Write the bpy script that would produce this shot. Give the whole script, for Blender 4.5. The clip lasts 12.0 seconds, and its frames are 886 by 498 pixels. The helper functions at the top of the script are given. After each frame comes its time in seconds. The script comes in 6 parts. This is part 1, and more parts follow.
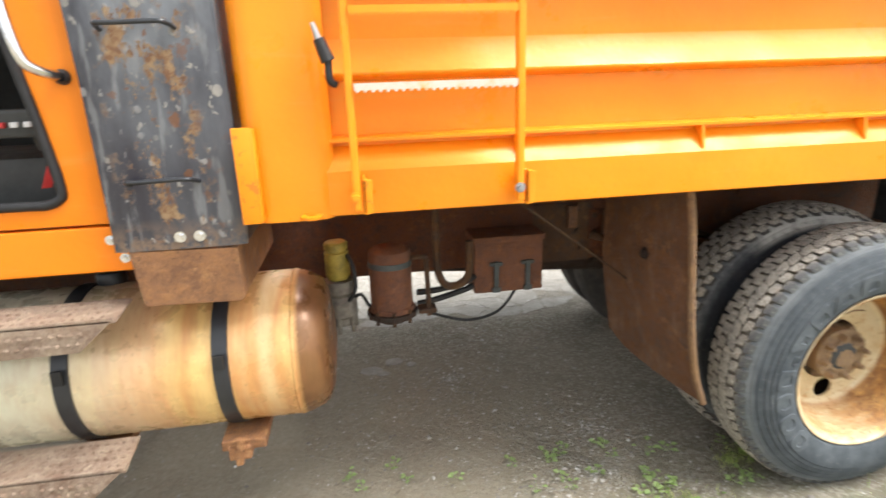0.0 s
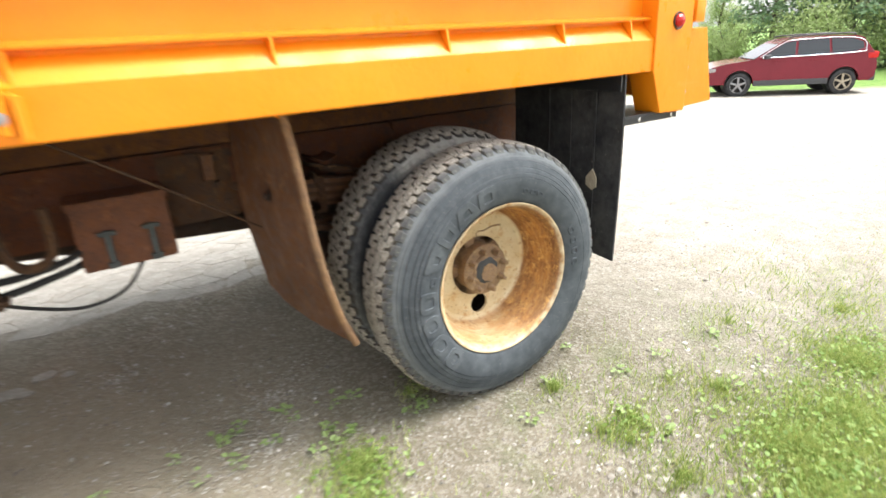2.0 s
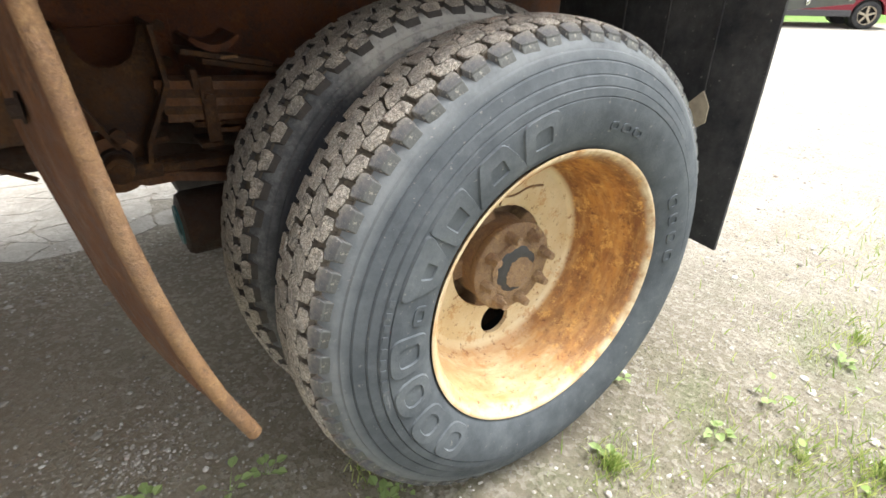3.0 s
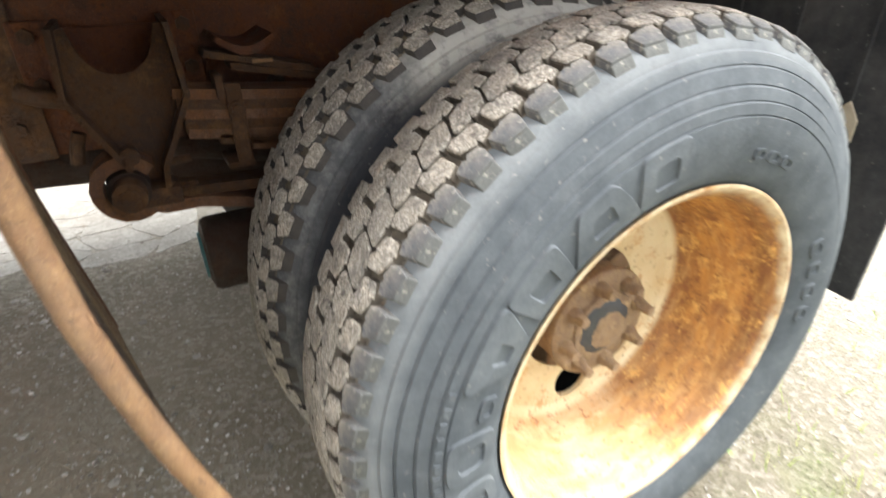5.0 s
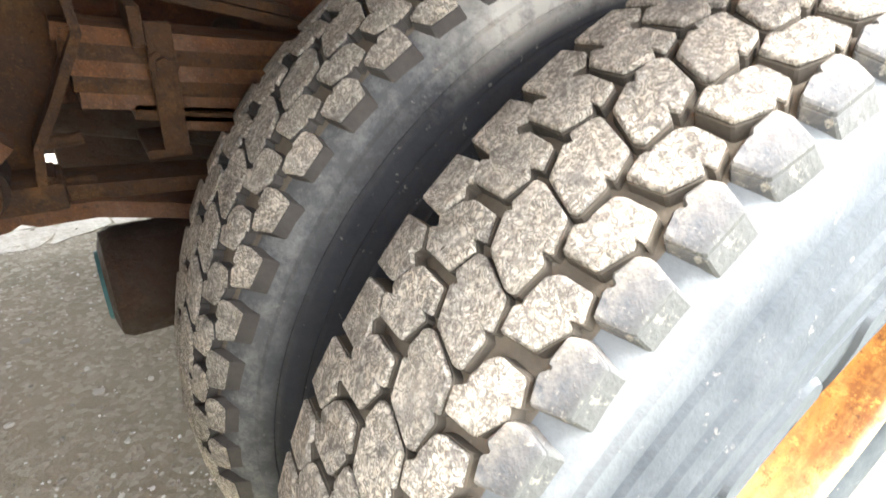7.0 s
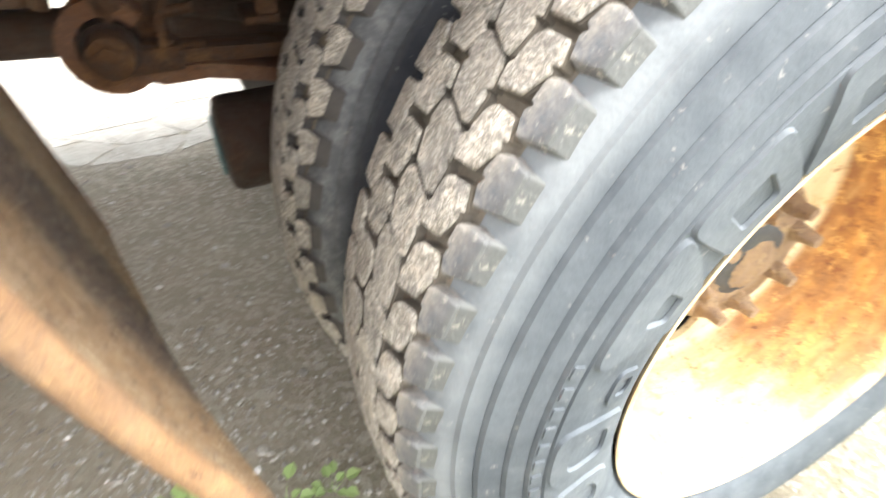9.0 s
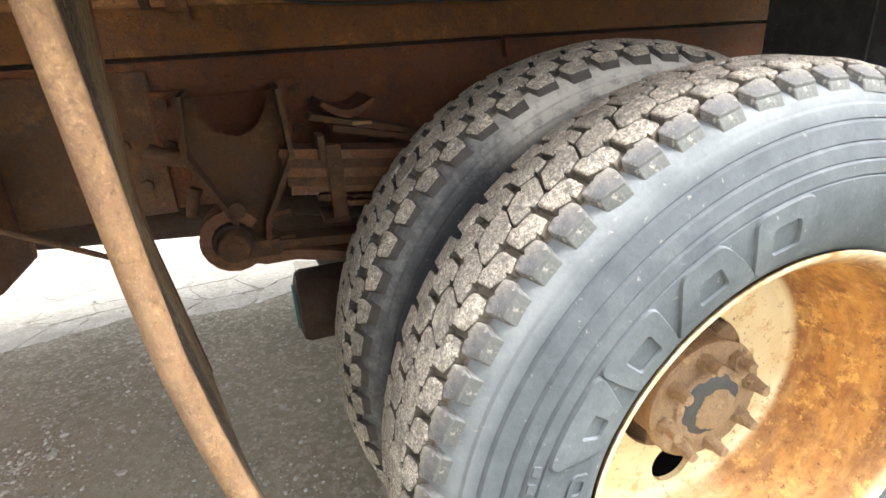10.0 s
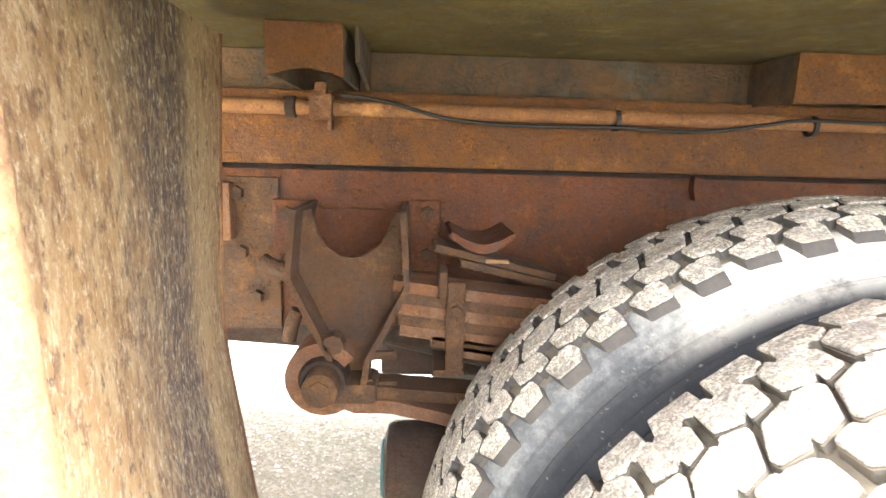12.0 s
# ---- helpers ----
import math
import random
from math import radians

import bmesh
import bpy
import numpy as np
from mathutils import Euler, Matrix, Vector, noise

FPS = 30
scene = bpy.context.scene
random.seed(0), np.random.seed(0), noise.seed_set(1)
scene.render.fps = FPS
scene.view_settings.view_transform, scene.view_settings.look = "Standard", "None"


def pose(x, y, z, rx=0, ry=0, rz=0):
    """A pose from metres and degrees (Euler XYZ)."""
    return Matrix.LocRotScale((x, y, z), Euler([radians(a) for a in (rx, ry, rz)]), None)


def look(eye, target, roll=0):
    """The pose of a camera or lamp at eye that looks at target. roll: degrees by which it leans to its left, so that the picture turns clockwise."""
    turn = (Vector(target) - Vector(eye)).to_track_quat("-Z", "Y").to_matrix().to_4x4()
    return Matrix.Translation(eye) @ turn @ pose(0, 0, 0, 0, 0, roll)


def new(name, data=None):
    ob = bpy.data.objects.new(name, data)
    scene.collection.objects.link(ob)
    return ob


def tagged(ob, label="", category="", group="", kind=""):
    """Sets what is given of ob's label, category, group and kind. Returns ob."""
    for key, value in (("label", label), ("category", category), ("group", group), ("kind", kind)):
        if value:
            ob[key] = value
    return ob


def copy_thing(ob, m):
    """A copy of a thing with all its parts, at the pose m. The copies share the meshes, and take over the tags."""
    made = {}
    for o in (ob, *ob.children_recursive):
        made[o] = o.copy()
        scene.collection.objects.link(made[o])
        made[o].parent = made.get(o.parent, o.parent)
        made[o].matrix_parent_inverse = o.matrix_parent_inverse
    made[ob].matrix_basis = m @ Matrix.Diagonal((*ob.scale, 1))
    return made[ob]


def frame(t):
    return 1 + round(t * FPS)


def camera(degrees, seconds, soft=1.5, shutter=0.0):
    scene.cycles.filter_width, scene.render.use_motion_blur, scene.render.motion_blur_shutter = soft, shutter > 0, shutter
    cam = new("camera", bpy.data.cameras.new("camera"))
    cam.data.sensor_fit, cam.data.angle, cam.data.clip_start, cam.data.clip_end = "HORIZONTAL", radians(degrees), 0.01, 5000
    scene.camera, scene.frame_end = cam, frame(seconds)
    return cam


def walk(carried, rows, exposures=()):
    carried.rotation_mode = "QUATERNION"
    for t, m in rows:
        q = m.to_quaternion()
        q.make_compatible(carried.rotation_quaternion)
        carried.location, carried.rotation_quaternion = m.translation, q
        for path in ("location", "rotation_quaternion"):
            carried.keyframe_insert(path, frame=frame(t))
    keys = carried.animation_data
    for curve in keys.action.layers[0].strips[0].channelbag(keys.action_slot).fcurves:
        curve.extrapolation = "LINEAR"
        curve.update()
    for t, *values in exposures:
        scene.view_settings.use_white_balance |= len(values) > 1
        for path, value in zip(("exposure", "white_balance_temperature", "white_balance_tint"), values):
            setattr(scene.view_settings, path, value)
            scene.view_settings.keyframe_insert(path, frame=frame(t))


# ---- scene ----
cam = camera(78.4, 12.0, soft=1.5, shutter=0.5)
PATH = [
    (0, pose(-1.930, -1.617, 1.666, 73.17, 1.92, -9.10)),
    (0.5, pose(-1.907, -1.688, 1.669, 74.43, 3.23, -18.81)),
    (1, pose(-1.786, -1.719, 1.605, 70.62, 5.20, -30.69)),
    (1.5, pose(-1.509, -1.755, 1.561, 69.19, 5.59, -31.44)),
    (2, pose(-1.311, -1.625, 1.479, 68.99, 3.10, -32.98)),
    (2.5, pose(-0.830, -0.896, 1.231, 64.45, 0.88, -32.80)),
    (4.5, pose(-0.722, -0.537, 1.173, 58.28, -1.14, -39.44)),
    (5, pose(-0.664, -0.457, 1.164, 61.14, 0.89, -28.71)),
    (5.5, pose(-0.635, -0.228, 1.134, 63.94, -0.81, -31.87)),
    (6, pose(-0.629, -0.103, 1.091, 67.17, -5.88, -35.66)),
    (6.5, pose(-0.622, -0.087, 1.079, 63.42, -5.26, -33.75)),
    (8.5, pose(-0.613, -0.144, 1.033, 53.63, -2.16, -36.25)),
    (9, pose(-0.624, -0.228, 1.017, 51.90, 1.10, -24.40)),
    (9.2, pose(-0.574, -0.273, 0.988, 52.15, 1.76, -18.70)),
    (9.4, pose(-0.588, -0.320, 1.001, 52.45, 3.90, -17.21)),
    (9.5, pose(-0.636, -0.352, 1.034, 57.90, 1.10, -17.80)),
    (10, pose(-0.659, -0.443, 1.148, 68.08, 2.95, -19.59)),
    (10.2, pose(-0.632, -0.412, 1.153, 68.39, 3.57, -11.10)),
    (10.5, pose(-0.547, -0.271, 1.137, 74.45, 1.53, -3.40)),
    (11, pose(-0.549, -0.172, 1.112, 84.24, -4.03, -3.86)),
    (11.5, pose(-0.578, -0.178, 1.140, 80.97, -2.05, -1.75)),
    (12, pose(-0.575, -0.210, 1.160, 79.80, -1.56, -2.15)),
]
EXPOSURES = [(0.0, 1.08), (0.5, 1.25), (1.0, 1.15), (2.0, 1.1), (2.5, 1.15), (4.5, 1.52), (5.0, 1.72), (5.5, 2.2), (6.0, 2.7), (6.5, 2.98), (8.5, 2.7), (9.5, 2.4), (10.0, 2.2), (10.5, 2.75), (11.0, 3.65), (11.5, 4.3), (12.0, 4.35)]
walk(cam, PATH, EXPOSURES)

# ---- light: bright overcast sky ----
world = bpy.data.worlds.new("sky")
scene.world = world
world.use_nodes = True
wn, wl = world.node_tree.nodes, world.node_tree.links
sky = wn.new("ShaderNodeTexSky")
sky.sky_type, sky.sun_disc = "NISHITA", False
sky.sun_elevation, sky.sun_rotation = radians(60), radians(108)
sky.air_density, sky.dust_density = 1.0, 4.0
wash = wn.new("ShaderNodeHueSaturation")
wash.inputs["Saturation"].default_value = 0.15
wl.new(sky.outputs[0], wash.inputs["Color"])
cloud = wn.new("ShaderNodeMix")
cloud.data_type, cloud.blend_type = "RGBA", "ADD"
cloud.inputs[0].default_value, cloud.inputs[7].default_value = 1.0, (1.25, 1.29, 1.33, 1)
wl.new(wash.outputs[0], cloud.inputs[6])
wl.new(cloud.outputs[2], wn["Background"].inputs[0])
wn["Background"].inputs[1].default_value = 0.17
sun = new("sun", bpy.data.lights.new("sun", "SUN"))
sun.data.energy, sun.data.angle, sun.data.color = 3.6, radians(36), (1.0, 0.98, 0.95)
sun.matrix_world = look((4.6, -1.3, 8.5), (0, 0, 0))


# ---- materials ----
class Mat:
    """A small builder for node materials in object coordinates, in metres."""

    def __init__(self, name, rough=0.6, metal=0.0):
        self.m = bpy.data.materials.new(name)
        self.m.use_nodes = True
        self.n, self.l = self.m.node_tree.nodes, self.m.node_tree.links
        self.b = self.n["Principled BSDF"]
        self.b.inputs["Roughness"].default_value = rough
        self.b.inputs["Metallic"].default_value = metal
        self.tc = self.n.new("ShaderNodeTexCoord").outputs["Object"]
        self.bumps = None

    def shuffled(self):
        """Moves the texture by the object's random number, so that pieces of one mesh differ."""
        a = self.n.new("ShaderNodeVectorMath")
        a.operation = "MULTIPLY_ADD"
        r = self.n.new("ShaderNodeObjectInfo").outputs["Random"]
        self.l.new(r, a.inputs[0])
        a.inputs[1].default_value = (7.3, 11.9, 5.1)
        self.l.new(self.tc, a.inputs[2])
        self.tc = a.outputs[0]
        return self

    def coord(self, scale=(1, 1, 1)):
        mp = self.n.new("ShaderNodeMapping")
        mp.inputs["Scale"].default_value = scale
        self.l.new(self.tc, mp.inputs[0])
        return mp.outputs[0]

    def noise(self, scale, detail=6, rough=0.6, stretch=(1, 1, 1), lo=0.35, hi=0.65, dist=0.0):
        t = self.n.new("ShaderNodeTexNoise")
        t.inputs["Scale"].default_value, t.inputs["Detail"].default_value = scale, detail
        t.inputs["Roughness"].default_value, t.inputs["Distortion"].default_value = rough, dist
        self.l.new(self.coord(stretch), t.inputs["Vector"])
        return self.remap(t.outputs[0], lo, hi)

    def voronoi(self, scale, lo=0.0, hi=1.0, feature="F1", out="Distance"):
        t = self.n.new("ShaderNodeTexVoronoi")
        t.feature = feature
        t.inputs["Scale"].default_value = scale
        self.l.new(self.tc, t.inputs["Vector"])
        return self.remap(t.outputs[out], lo, hi) if out == "Distance" else t.outputs[out]

    def axis(self, k, lo, hi):
        s = self.n.new("ShaderNodeSeparateXYZ")
        self.l.new(self.tc, s.inputs[0])
        return self.remap(s.outputs[k], lo, hi)

    def remap(self, v, lo, hi):
        r = self.n.new("ShaderNodeMapRange")
        r.inputs[1].default_value, r.inputs[2].default_value = lo, hi
        self.l.new(v, r.inputs[0])
        return r.outputs[0]

    def math(self, op, a, b):
        t = self.n.new("ShaderNodeMath")
        t.operation = op
        for i, v in enumerate((a, b)):
            if isinstance(v, (int, float)):
                t.inputs[i].default_value = v
            else:
                self.l.new(v, t.inputs[i])
        return t.outputs[0]

    def mix(self, fac, a, b):
        t = self.n.new("ShaderNodeMix")
        t.data_type = "RGBA"
        for i, v in ((0, fac), (6, a), (7, b)):
            if isinstance(v, (int, float, tuple)):
                t.inputs[i].default_value = v
            else:
                self.l.new(v, t.inputs[i])
        return t.outputs[2]

    def ramp(self, fac, *stops):
        t = self.n.new("ShaderNodeValToRGB")
        e = t.color_ramp.elements
        while len(e) < len(stops):
            e.new(0.5)
        for k, (p, c) in enumerate(stops):
            e[k].position, e[k].color = p, c
        self.l.new(fac, t.inputs[0])
        return t.outputs[0]

    def random(self):
        return self.n.new("ShaderNodeObjectInfo").outputs["Random"]

    def color(self, c):
        if isinstance(c, tuple):
            self.b.inputs["Base Color"].default_value = c
        else:
            self.l.new(c, self.b.inputs["Base Color"])
        return self

    def rough(self, v, lo, hi):
        r = self.n.new("ShaderNodeMapRange")
        r.inputs[3].default_value, r.inputs[4].default_value = lo, hi
        self.l.new(v, r.inputs[0])
        self.l.new(r.outputs[0], self.b.inputs["Roughness"])
        return self

    def bump(self, height, dist=0.002, strength=0.6):
        t = self.n.new("ShaderNodeBump")
        t.inputs["Strength"].default_value, t.inputs["Distance"].default_value = strength, dist
        self.l.new(height, t.inputs["Height"])
        if self.bumps:
            self.l.new(self.bumps, t.inputs["Normal"])
        self.bumps = t.outputs[0]
        self.l.new(self.bumps, self.b.inputs["Normal"])
        return self


def mat_orange(name="orange_paint", chip=0.70, tint=(0.83, 0.243, 0.006, 1), pale=(0.83, 0.295, 0.013, 1)):
    m = Mat(name, 0.35)
    big, fine = m.noise(1.3, 4), m.noise(60, 5)
    c = m.mix(big, tint, pale)
    c = m.mix(m.math("MULTIPLY", m.noise(7, 8, 0.7, (0.3, 1, 2.5), 0.6, 0.8), 0.35), c, (0.66, 0.36, 0.10, 1))
    chips = m.noise(26, 8, 0.75, (1, 1, 1), chip, chip + 0.03)
    c = m.mix(m.math("MULTIPLY", chips, 0.55), c, (0.30, 0.10, 0.025, 1))
    m.b.inputs["Specular IOR Level"].default_value = 0.35
    m.color(c).rough(m.noise(5, 6), 0.26, 0.5).bump(m.noise(9, 3), 0.004, 0.25).bump(fine, 0.0006, 0.2)
    return m.m


def mat_rust(name, a, b, c, spots=(0.02, 0.012, 0.008, 1), scale=1.0, worn=0.0):
    m = Mat(name, 0.85)
    n1, n2, n3 = m.noise(5 * scale, 9, 0.7, (1, 1, 1), 0.40, 0.60), m.noise(24 * scale, 9, 0.75, (1, 1, 1), 0.42, 0.62), m.noise(150 * scale, 6, 0.7)
    col = m.mix(n1, a, b)
    col = m.mix(m.math("MULTIPLY", n2, 0.75), col, c)
    hot = tuple(min(1, v * k) for v, k in zip(c, (1.5, 1.6, 1.5))) + (1,)
    col = m.mix(m.math("MULTIPLY", m.noise(11 * scale, 9, 0.8, (1, 1, 1), 0.55, 0.66), 0.75), col, hot)
    col = m.mix(m.math("MULTIPLY", m.noise(110 * scale, 6, 0.75, (1, 1, 1), 0.52, 0.66), 0.45), col, tuple(v * 0.45 for v in b[:3]) + (1,))
    col = m.mix(m.math("MULTIPLY", m.noise(55 * scale, 6, 0.7, (1, 1, 1), 0.6, 0.72), 0.7), col, spots)
    col = m.mix(m.math("MULTIPLY", m.noise(320 * scale, 4, 0.7, (1, 1, 1), 0.56, 0.66), 0.5), col, hot)
    if worn:
        col = m.mix(m.math("MULTIPLY", m.noise(9, 8, 0.75, (1, 1, 0.35), 0.5, 0.75), worn), col, (0.42, 0.33, 0.24, 1))
    m.color(col).rough(n2, 0.6, 0.95).bump(n2, 0.006, 0.6).bump(n3, 0.002, 0.7)
    return m.m


def mat_rubber(name, dust=0.5, base=(0.028, 0.030, 0.034, 1), dirt=(0.17, 0.165, 0.16, 1), ring=0.0, shoulder=0.0):
    """Rubber with dust; ring: scuffing just inside the tread; shoulder: scuffs towards the tread and a pale patch at
    the top.
    """
    m = Mat(name, 0.75)
    d = m.math("MULTIPLY", m.noise(11, 8, 0.7, (1, 1, 1), 0.3, 0.75), dust)
    c = m.mix(d, base, dirt)
    if ring or shoulder:
        s = m.n.new("ShaderNodeSeparateXYZ")
        m.l.new(m.tc, s.inputs[0])
        r = m.math("SQRT", m.math("ADD", m.math("MULTIPLY", s.outputs[0], s.outputs[0]), m.math("MULTIPLY", s.outputs[2], s.outputs[2])), 0)
        if ring:
            band = m.math("MULTIPLY", m.remap(r, 0.496, 0.520), m.remap(r, 0.546, 0.540))
            c = m.mix(m.math("MULTIPLY", m.math("MULTIPLY", band, m.noise(9, 8, 0.7, (1, 1, 1), 0.25, 0.6)), ring), c, (0.33, 0.345, 0.35, 1))
            rub = m.math("MULTIPLY", m.remap(r, 0.43, 0.45), m.remap(r, 0.50, 0.47))
            c = m.mix(m.math("MULTIPLY", m.math("MULTIPLY", rub, m.noise(26, 8, 0.75, (1, 1, 1), 0.5, 0.75)), 0.5 * ring), c, (0.24, 0.25, 0.255, 1))
        if shoulder:
            # thin scuffs all round, and one broad pale patch at the top
            band = m.math("MULTIPLY", m.math("MULTIPLY", m.remap(r, 0.49, 0.522), m.remap(r, 0.552, 0.538)), m.math("ADD", m.math("MULTIPLY", m.noise(30, 9, 0.8, (1, 1, 1), 0.46, 0.66), 0.5), 0.28))
            c = m.mix(m.math("MULTIPLY", band, shoulder), c, (0.34, 0.35, 0.345, 1))
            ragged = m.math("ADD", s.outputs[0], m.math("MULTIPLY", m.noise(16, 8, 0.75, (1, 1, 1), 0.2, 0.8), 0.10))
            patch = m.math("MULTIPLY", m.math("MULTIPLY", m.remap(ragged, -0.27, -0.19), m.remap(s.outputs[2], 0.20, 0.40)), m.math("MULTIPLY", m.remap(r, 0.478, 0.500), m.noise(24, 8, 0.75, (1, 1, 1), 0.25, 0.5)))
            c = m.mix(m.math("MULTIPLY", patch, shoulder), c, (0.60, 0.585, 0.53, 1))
    c = m.mix(m.math("MULTIPLY", m.noise(90, 4, 0.6, (1, 1, 1), 0.66, 0.75), 0.6), c, (0.32, 0.30, 0.27, 1))
    m.b.inputs["Specular IOR Level"].default_value = 0.15
    scratch = m.noise(40, 6, 0.7, (1, 1, 0.12), 0.68, 0.72)
    c = m.mix(m.math("MULTIPLY", scratch, 0.4), c, (0.30, 0.30, 0.30, 1))
    m.color(c).rough(m.noise(18, 5), 0.72, 0.95).bump(m.noise(160, 4), 0.0006, 0.4)
    return m.m


def mat_tread_top():
    """Rubber under crinkled pale dust: fine winding cracks, bare dark spots and rubbed edges."""
    m = Mat("dusty_tread_rubber", 0.9).shuffled()
    n = m.noise(24, 7, 0.7, (1, 1, 1), 0.36, 0.60)
    c = m.mix(n, (0.30, 0.272, 0.235, 1), (0.72, 0.645, 0.53, 1))
    c = m.mix(m.math("MULTIPLY", m.noise(160, 6, 0.7, (1, 1, 1), 0.47, 0.56), 0.75), c, (0.80, 0.745, 0.655, 1))
    wind = m.noise(115, 3, 0.55, (1, 1, 1), 0.0, 1.0, 1.6)
    crack = m.remap(m.math("ABSOLUTE", m.math("ADD", wind, -0.5), 0), 0.075, 0.020)
    bare = m.noise(36, 7, 0.7, (1, 1, 1), 0.53, 0.62)
    pits = m.math("MAXIMUM", m.math("MULTIPLY", crack, m.noise(48, 5, 0.6, (1, 1, 1), 0.30, 0.46)), m.math("MULTIPLY", m.noise(240, 5, 0.7, (1, 1, 1), 0.54, 0.60), 0.9))
    c = m.mix(m.math("MULTIPLY", bare, 0.6), c, (0.175, 0.170, 0.168, 1))
    c = m.mix(m.math("MULTIPLY", pits, 0.72), c, (0.062, 0.055, 0.048, 1))
    c = m.mix(m.math("MULTIPLY", m.random(), 0.30), c, (0.25, 0.23, 0.205, 1))
    m.color(c).rough(n, 0.7, 0.95).bump(pits, 0.003, -0.9).bump(m.noise(75, 7, 0.72), 0.005, 0.9)
    return m.m


def mat_guard():
    """Sand-blasted wheel side of the mudguard: mottled orange-brown rust, flaking specks and a dark grey streak."""
    m = Mat("speckled_pale_rust", 0.85)
    st = (1, 1.0, 0.55)
    c = m.mix(m.noise(6, 8, 0.7, (1, 1, 0.4), 0.40, 0.60), (0.240, 0.138, 0.056, 1), (0.160, 0.092, 0.042, 1))
    c = m.mix(m.math("MULTIPLY", m.noise(30, 9, 0.8, st, 0.46, 0.60), 0.8), c, (0.34, 0.250, 0.145, 1))
    c = m.mix(m.math("MULTIPLY", m.noise(46, 8, 0.75, st, 0.52, 0.60), 0.75), c, (0.105, 0.046, 0.018, 1))
    # the streak thrown up by the tyre, and a paler one beside it
    y = m.math("ADD", m.axis(1, 0.0, 1.0), m.math("MULTIPLY", m.math("ADD", m.noise(9, 6, 0.65, (1, 1, 0.3), 0.0, 1.0), -0.5), 0.16))
    streak = m.math("MULTIPLY", m.remap(y, 0.23, 0.33), m.remap(y, 0.47, 0.42))
    pale = m.math("MULTIPLY", m.remap(y, 0.43, 0.47), m.remap(y, 0.56, 0.50))
    c = m.mix(m.math("MULTIPLY", streak, 0.55), c, (0.100, 0.068, 0.050, 1))
    flakes = m.math("MULTIPLY", streak, m.noise(85, 8, 0.8, (1, 1, 0.4), 0.47, 0.53))
    c = m.mix(m.math("MULTIPLY", flakes, 0.9), c, (0.036, 0.024, 0.024, 1))
    c = m.mix(m.math("MULTIPLY", pale, m.noise(20, 8, 0.75, st, 0.35, 0.6)), c, (0.29, 0.205, 0.105, 1))
    c = m.mix(m.math("MULTIPLY", m.noise(26, 7, 0.7, st, 0.615, 0.66), 0.75), c, (0.060, 0.045, 0.045, 1))
    c = m.mix(m.math("MULTIPLY", m.noise(100, 7, 0.75, st, 0.56, 0.62), 0.8), c, (0.050, 0.028, 0.017, 1))
    c = m.mix(m.math("MULTIPLY", m.noise(130, 9, 0.85, (1, 1, 0.6), 0.53, 0.62), 0.75), c, (0.48, 0.41, 0.31, 1))
    m.color(c).bump(m.noise(34, 8, 0.75, st), 0.004, 0.6).bump(m.noise(110, 7, 0.75, st), 0.003, 0.8)
    return m.m


